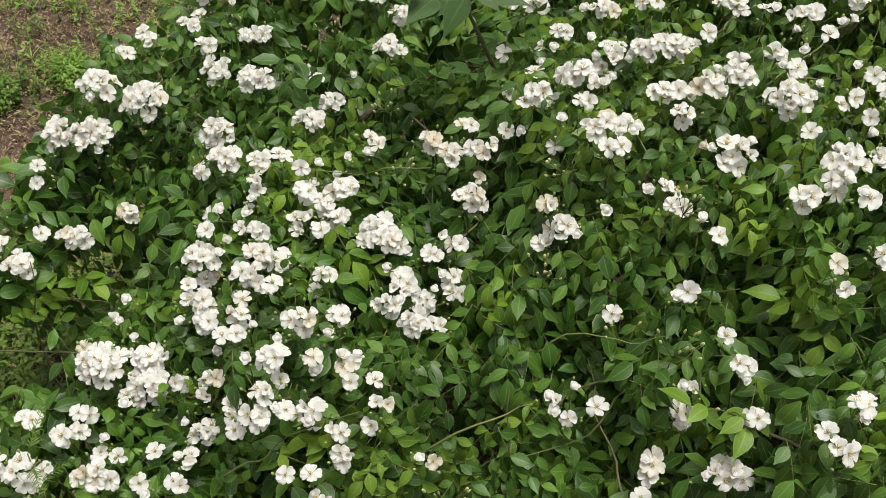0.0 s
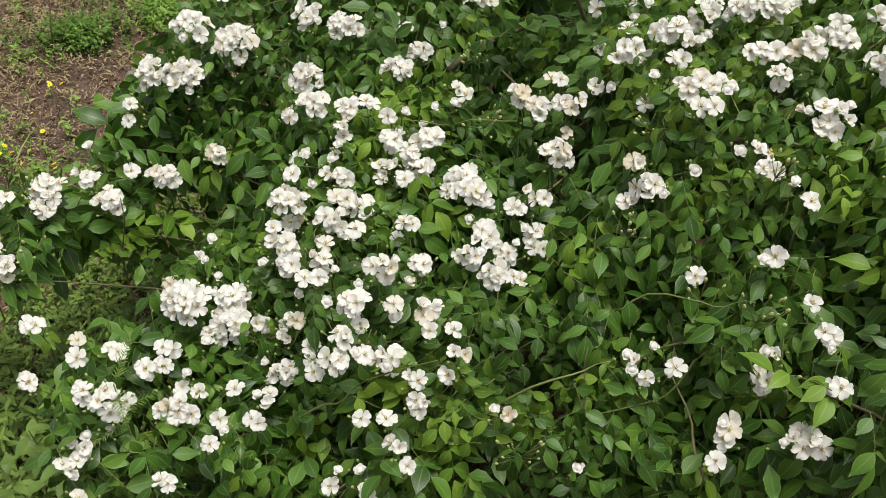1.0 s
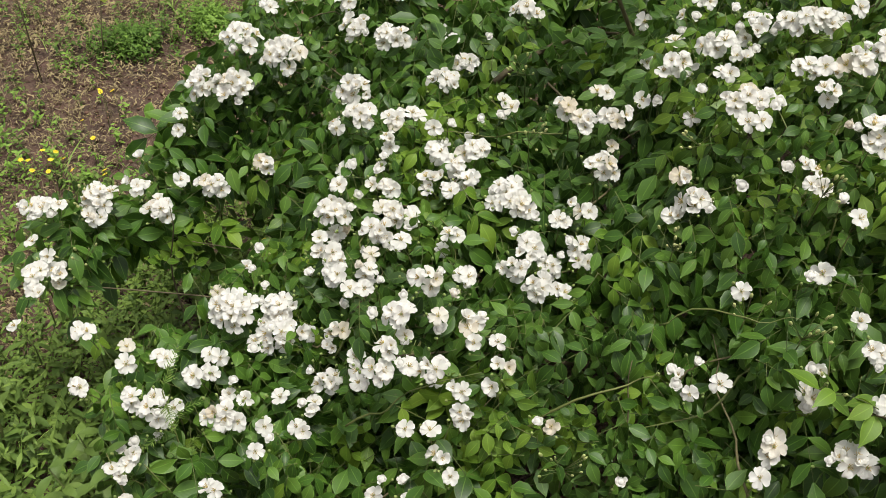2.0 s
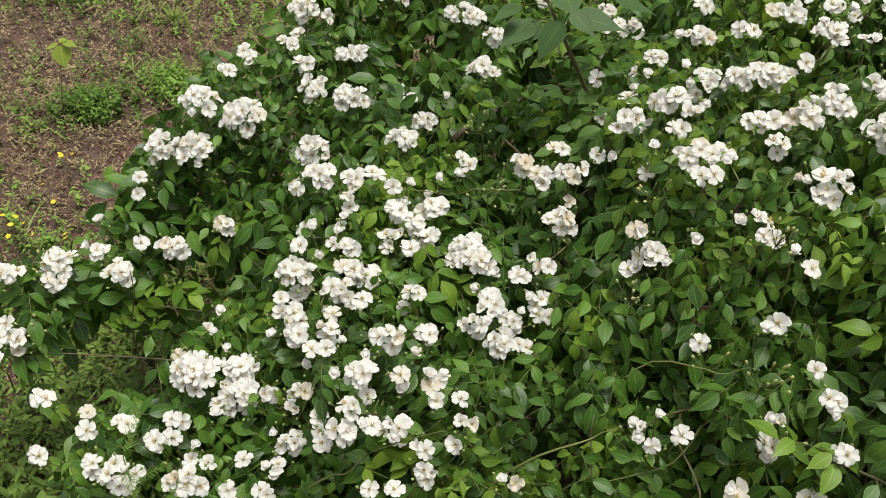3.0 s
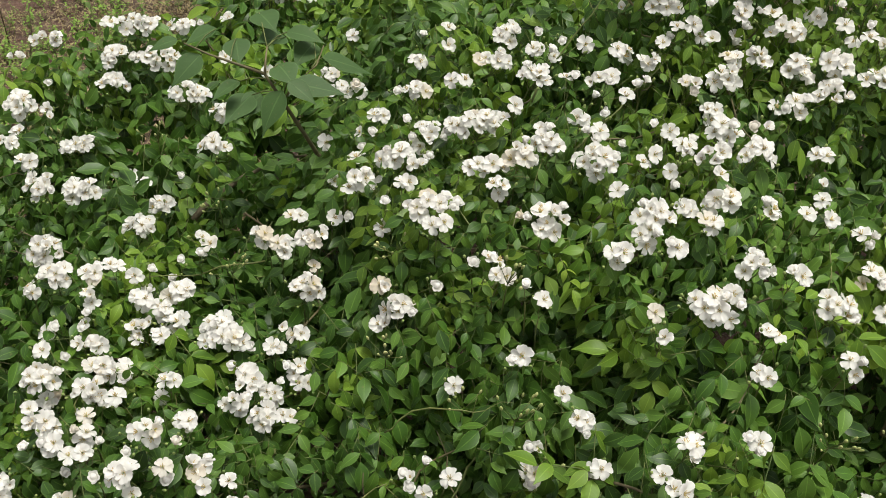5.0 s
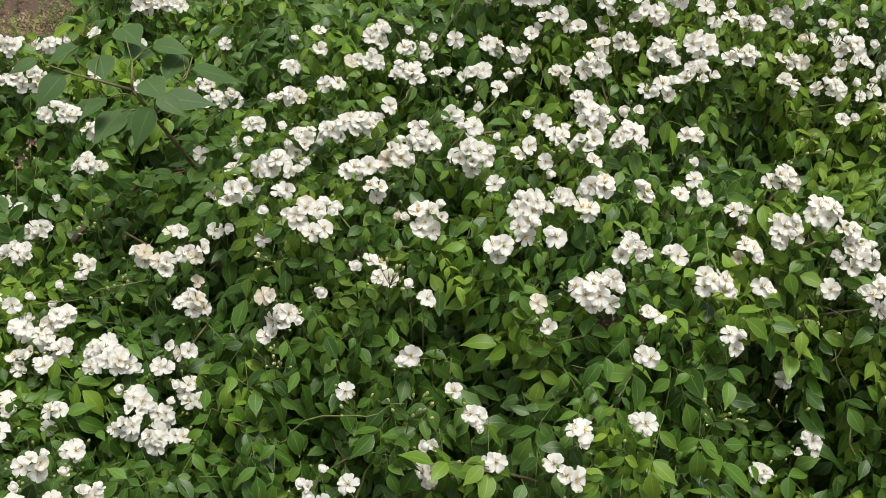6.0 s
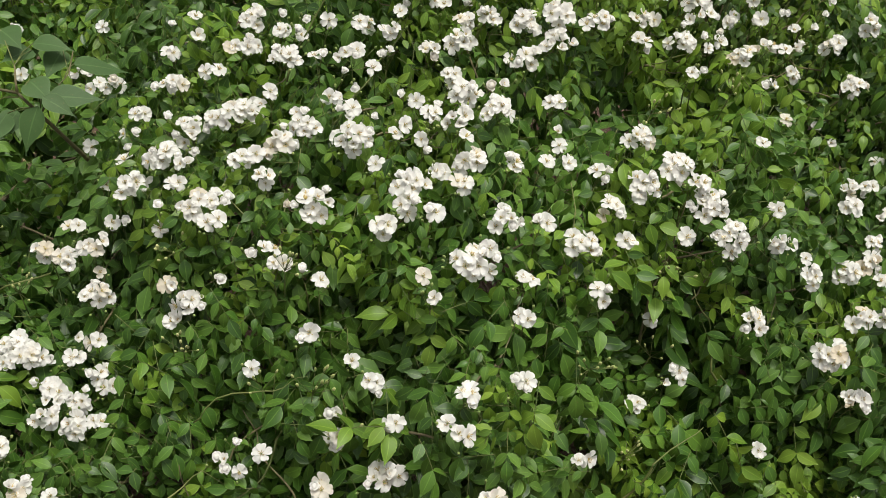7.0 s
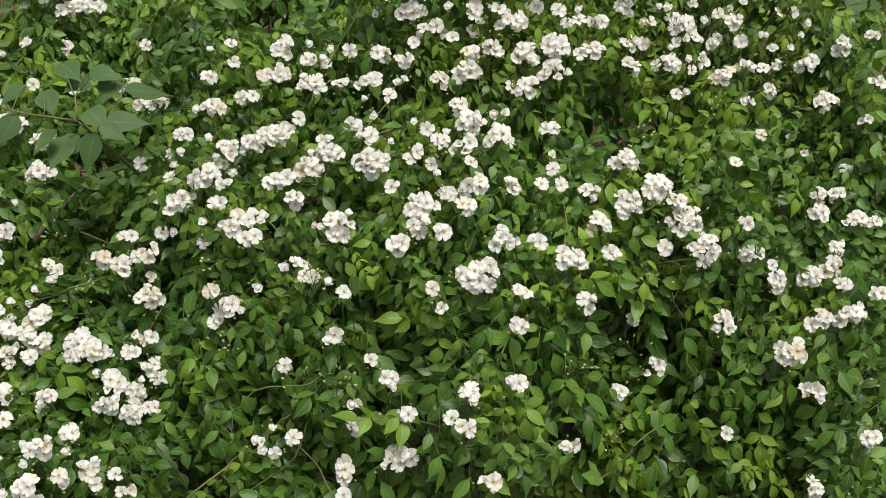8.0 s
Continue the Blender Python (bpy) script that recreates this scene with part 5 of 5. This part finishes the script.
weed_clump(-1.39, 2.92, 0.15, 0.11, 0.025, 330, 41, "cushion of bright green small-leaved weeds on red soil")
weed_clump(-1.17, 3.08, 0.12, 0.11, 0.03, 270, 42, "cushion of bright green weeds beside bare red soil")
weed_clump(-1.75, 3.72, 0.42, 0.24, 0.05, 620, 43, "wide bright green patch of low weeds")
weed_clump(-2.25, 3.85, 0.35, 0.24, 0.05, 420, 44, "wide bright green patch of low weeds")
weed_clump(-1.95, 2.4, 0.2, 0.16, 0.07, 160, 45, "thin patch of green weeds in dry grass")


def grass_tuft(x, y, count, length, seed, label):
    g = np.random.default_rng(seed)
    base = (x, y, ground_height(x, y))
    root = thing("grass_tuft", base, label, "grass tuft")
    me = mesh_of("blade", *strand(seed, length, 0.006)[:2], [GRASS])
    for k in range(count):
        at_pose(new("blade", me), Matrix(turned(x, y, base[2], g.uniform(40, 82), 0, 360 * k / count + g.uniform(-15, 15), g.uniform(0.7, 1.1))), root, base)


grass_tuft(-1.27, 3.5, 22, 0.11, 51, "fan-shaped tuft of light green grass on the soil")
grass_tuft(-1.33, 3.18, 9, 0.08, 52, "small tuft of pale green grass beside a weed clump")


def yellow_flower(x, y, height, seed, heads=1):
    """A thin-stemmed weed with small yellow flower heads."""
    g = np.random.default_rng(seed)
    base = (x, y, ground_height(x, y))
    root = thing("yellow_wildflower", base, "small yellow wildflower on a thin stem in dry grass", "wildflower", "yellow wildflowers")
    h = Heap()
    tip = Vector((x + g.uniform(-0.008, 0.008), y + g.uniform(-0.008, 0.008), base[2] + height))
    h.add(tube([base, Vector(base).lerp(tip, 0.6) + Vector((0.006, 0, 0)), tip], [0.0011, 0.0009, 0.0007], 4, 0))
    at_pose(new("stem", h.mesh("stem", [STEM])), Matrix.Identity(4), root, base)
    f = Heap()
    for k in range(9):
        f.add(blade(0.0085, 0.004, (0.5, 0.9, 1.0, 0.8, 0.3), 0.1, 0.2, 0, 0), turned(0, 0, 0, 12, 0, 40 * k))
    f.add(ball(0.003, 0.002, 0.001, 0, 3, 6))
    at_pose(new("flower_head", f.mesh("flower_head", [YELLOW])), Matrix.Translation(tip) @ pose(0, 0, 0, g.uniform(5, 40), 0, g.uniform(0, 360)), root, base)


for k, (x, y) in enumerate(((-1.35, 2.57), (-1.3, 2.53), (-1.32, 2.49), (-1.43, 2.28), (-1.38, 2.22), (-1.38, 2.14), (-1.46, 2.24), (-1.37, 2.26), (-1.32, 2.19), (-1.32, 2.22), (-1.36, 2.17), (-1.32, 2.36), (-1.48, 2.25), (-1.29, 2.33), (-1.2, 2.16), (-1.22, 2.22), (-0.72, 1.95), (-0.66, 2.0), (-0.62, 1.92))):
    yellow_flower(x, y, 0.1 + 0.03 * (k % 3), 60 + k)


def seedling():
    """A thin stem with three lime-green rounded leaves."""
    base = (-1.44, 2.8, ground_height(-1.44, 2.8))
    root = thing("seedling", base, "thin seedling with lime green rounded leaves", "seedling")
    h = Heap()
    h.add(tube([base, (-1.43, 2.82, 0.14), (-1.41, 2.86, 0.3)], [0.0025, 0.002, 0.0014], 5, 0))
    at_pose(new("stem", h.mesh("stem", [BARK])), Matrix.Identity(4), root, base)
    for size, rz, rx, off in ((0.068, 200, -55, (0, 0, 0)), (0.045, 280, -15, (0.01, 0, 0.01)), (0.04, 95, -10, (-0.01, 0, 0.0)), (0.03, 330, 10, (0, 0, 0.01))):
        b = Heap()
        b.add(blade(size, size * 0.85, (0.3, 0.85, 1.0, 0.98, 0.8, 0.45, 0.0), 0.12, 0.2))
        at_pose(new("lime_leaf", b.mesh("lime_leaf", [LIME])), pose(-1.41 + off[0], 2.86 + off[1], 0.3 + off[2], 0, 0, rz) @ pose(0, 0, 0, rx, 0, 0), root, base)


seedling()


def feathery_weed(base, height, seed, label):
    """An upright weed with finely cut, light green leaves."""
    r = Rand(seed)
    root = thing("feathery_weed", base, label, "weed")
    h = Heap()
    top = Vector(base) + Vector((0.03, -0.02, height))
    h.add(tube([base, Vector(base).lerp(top, 0.5) + Vector((0.015, 0, 0)), top], [0.003, 0.0024, 0.0012], 5, 0))
    at_pose(new("stem", h.mesh("stem", [STEM])), Matrix.Identity(4), root, base)
    leaf = Heap()
    leaf.add(tube([(0, 0, 0), (0, 0.04, 0.005), (0, 0.08, -0.004)], [0.0009, 0.0007, 0.0004], 3, 0))
    for k in range(11):
        for side in (-1, 1):
            y = 0.012 + 0.0062 * k + r.uniform(-0.002, 0.002)
            L = 0.022 * (1 - 0.055 * k) * r.uniform(0.7, 1.15)
            leaf.add(blade(L, 0.0018, (0.6, 1.0, 0.7, 0.0), 0.2, 0.4), turned(0, y, 0.002, r.uniform(-15, 30), 0, -side * r.uniform(38, 60)))
    me = leaf.mesh("feathery_leaf", [GRASS])
    for k in range(14):
        s = 0.4 + 0.6 * k / 13
        p = Vector(base).lerp(top, s)
        at_pose(new("feathery_leaf", me), Matrix.Translation(p) @ pose(0, 0, 0, 0, 0, 137.5 * k) @ pose(0, 0, 0, r.uniform(5, 50), 0, 0) @ Matrix.Diagonal((1, 1, 1, 1)), root, base)


feathery_weed((-0.66, 1.12, 0.0), 0.6, 71, "light green feathery weed in front of white flowers")


def leafy_weed(base, height, seed, label):
    """A tall weed with long drooping toothless leaves up its stem."""
    r = Rand(seed)
    root = thing("leafy_weed", base, label, "weed", "tall weeds")
    h = Heap()
    top = Vector(base) + Vector((r.uniform(-0.04, 0.04), r.uniform(-0.04, 0.04), height))
    h.add(tube([base, Vector(base).lerp(top, 0.5) + Vector((0.012, 0, 0)), top], [0.0035, 0.003, 0.0012], 5, 0))
    at_pose(new("stem", h.mesh("stem", [STEM])), Matrix.Identity(4), root, base)
    for k in range(11):
        s = 0.25 + 0.75 * k / 10
        L = 0.085 * r.uniform(0.75, 1.1) * (1.15 - 0.55 * s)
        b = Heap()
        b.add(blade(L, L * 0.36, LANCE, 0.25, r.uniform(0.3, 0.9)))
        at_pose(new("weed_leaf", b.mesh("weed_leaf", [WEED_LEAF])), Matrix.Translation(Vector(base).lerp(top, s)) @ pose(0, 0, 0, 0, 0, 137.5 * k) @ pose(0, 0, 0, r.uniform(0, 45), 0, 0), root, base)


leafy_weed((-0.70, 1.0, 0.0), 0.56, 81, "tall pale green weed with drooping leaves beside the rose bush")
for k in range(9):
    leafy_weed((-1.3 + 0.085 * k + 0.03 * math.sin(5 * k), 1.18 + 0.12 * math.sin(3.7 * k), 0.0), 0.2 + 0.06 * (k % 3), 82 + k, "narrow-leaved green weed on the ground beside the rose bush")


for k in range(16):
    leafy_weed((-0.72 + 0.018 * k + 0.08 * math.sin(4.1 * k), 2.4 + 0.07 * k + 0.05 * math.sin(2.3 * k), 0.0), 0.3 + 0.07 * (k % 4), 120 + k, "tall yellowish green weed growing behind the rose bush")


def dry_stalk(x, y, height, seed):
    """A dead upright weed stalk with a few side twigs."""
    r = Rand(seed)
    base = (x, y, ground_height(x, y))
    top = Vector(base) + Vector((r.uniform(-0.05, 0.05), r.uniform(-0.05, 0.05), height))
    h = Heap()
    h.add(tube([base, Vector(base).lerp(top, 0.5) + Vector((0.01, 0.01, 0)), top], [0.0028, 0.0022, 0.001], 5, 0))
    for k in range(4):
        p = Vector(base).lerp(top, 0.4 + 0.15 * k)
        h.add(tube([p, p + Vector((r.uniform(-0.06, 0.06), r.uniform(-0.06, 0.06), 0.07))], [0.001, 0.0005], 3, 0))
    tagged(new("dry_stalk", h.mesh("dry_stalk", [BARK])), "dead dark brown upright weed stalk on the soil", "dry stalk", "dead stalks")


for k, (x, y) in enumerate(((-1.2, 3.95), (-1.1, 4.05), (-0.95, 4.1), (-1.48, 3.9), (-0.85, 3.9), (-1.35, 4.2), (-1.05, 4.4), (-1.62, 2.72), (-1.8, 4.3))):
    dry_stalk(x, y, 0.3 + 0.07 * (k % 4), 100 + k)
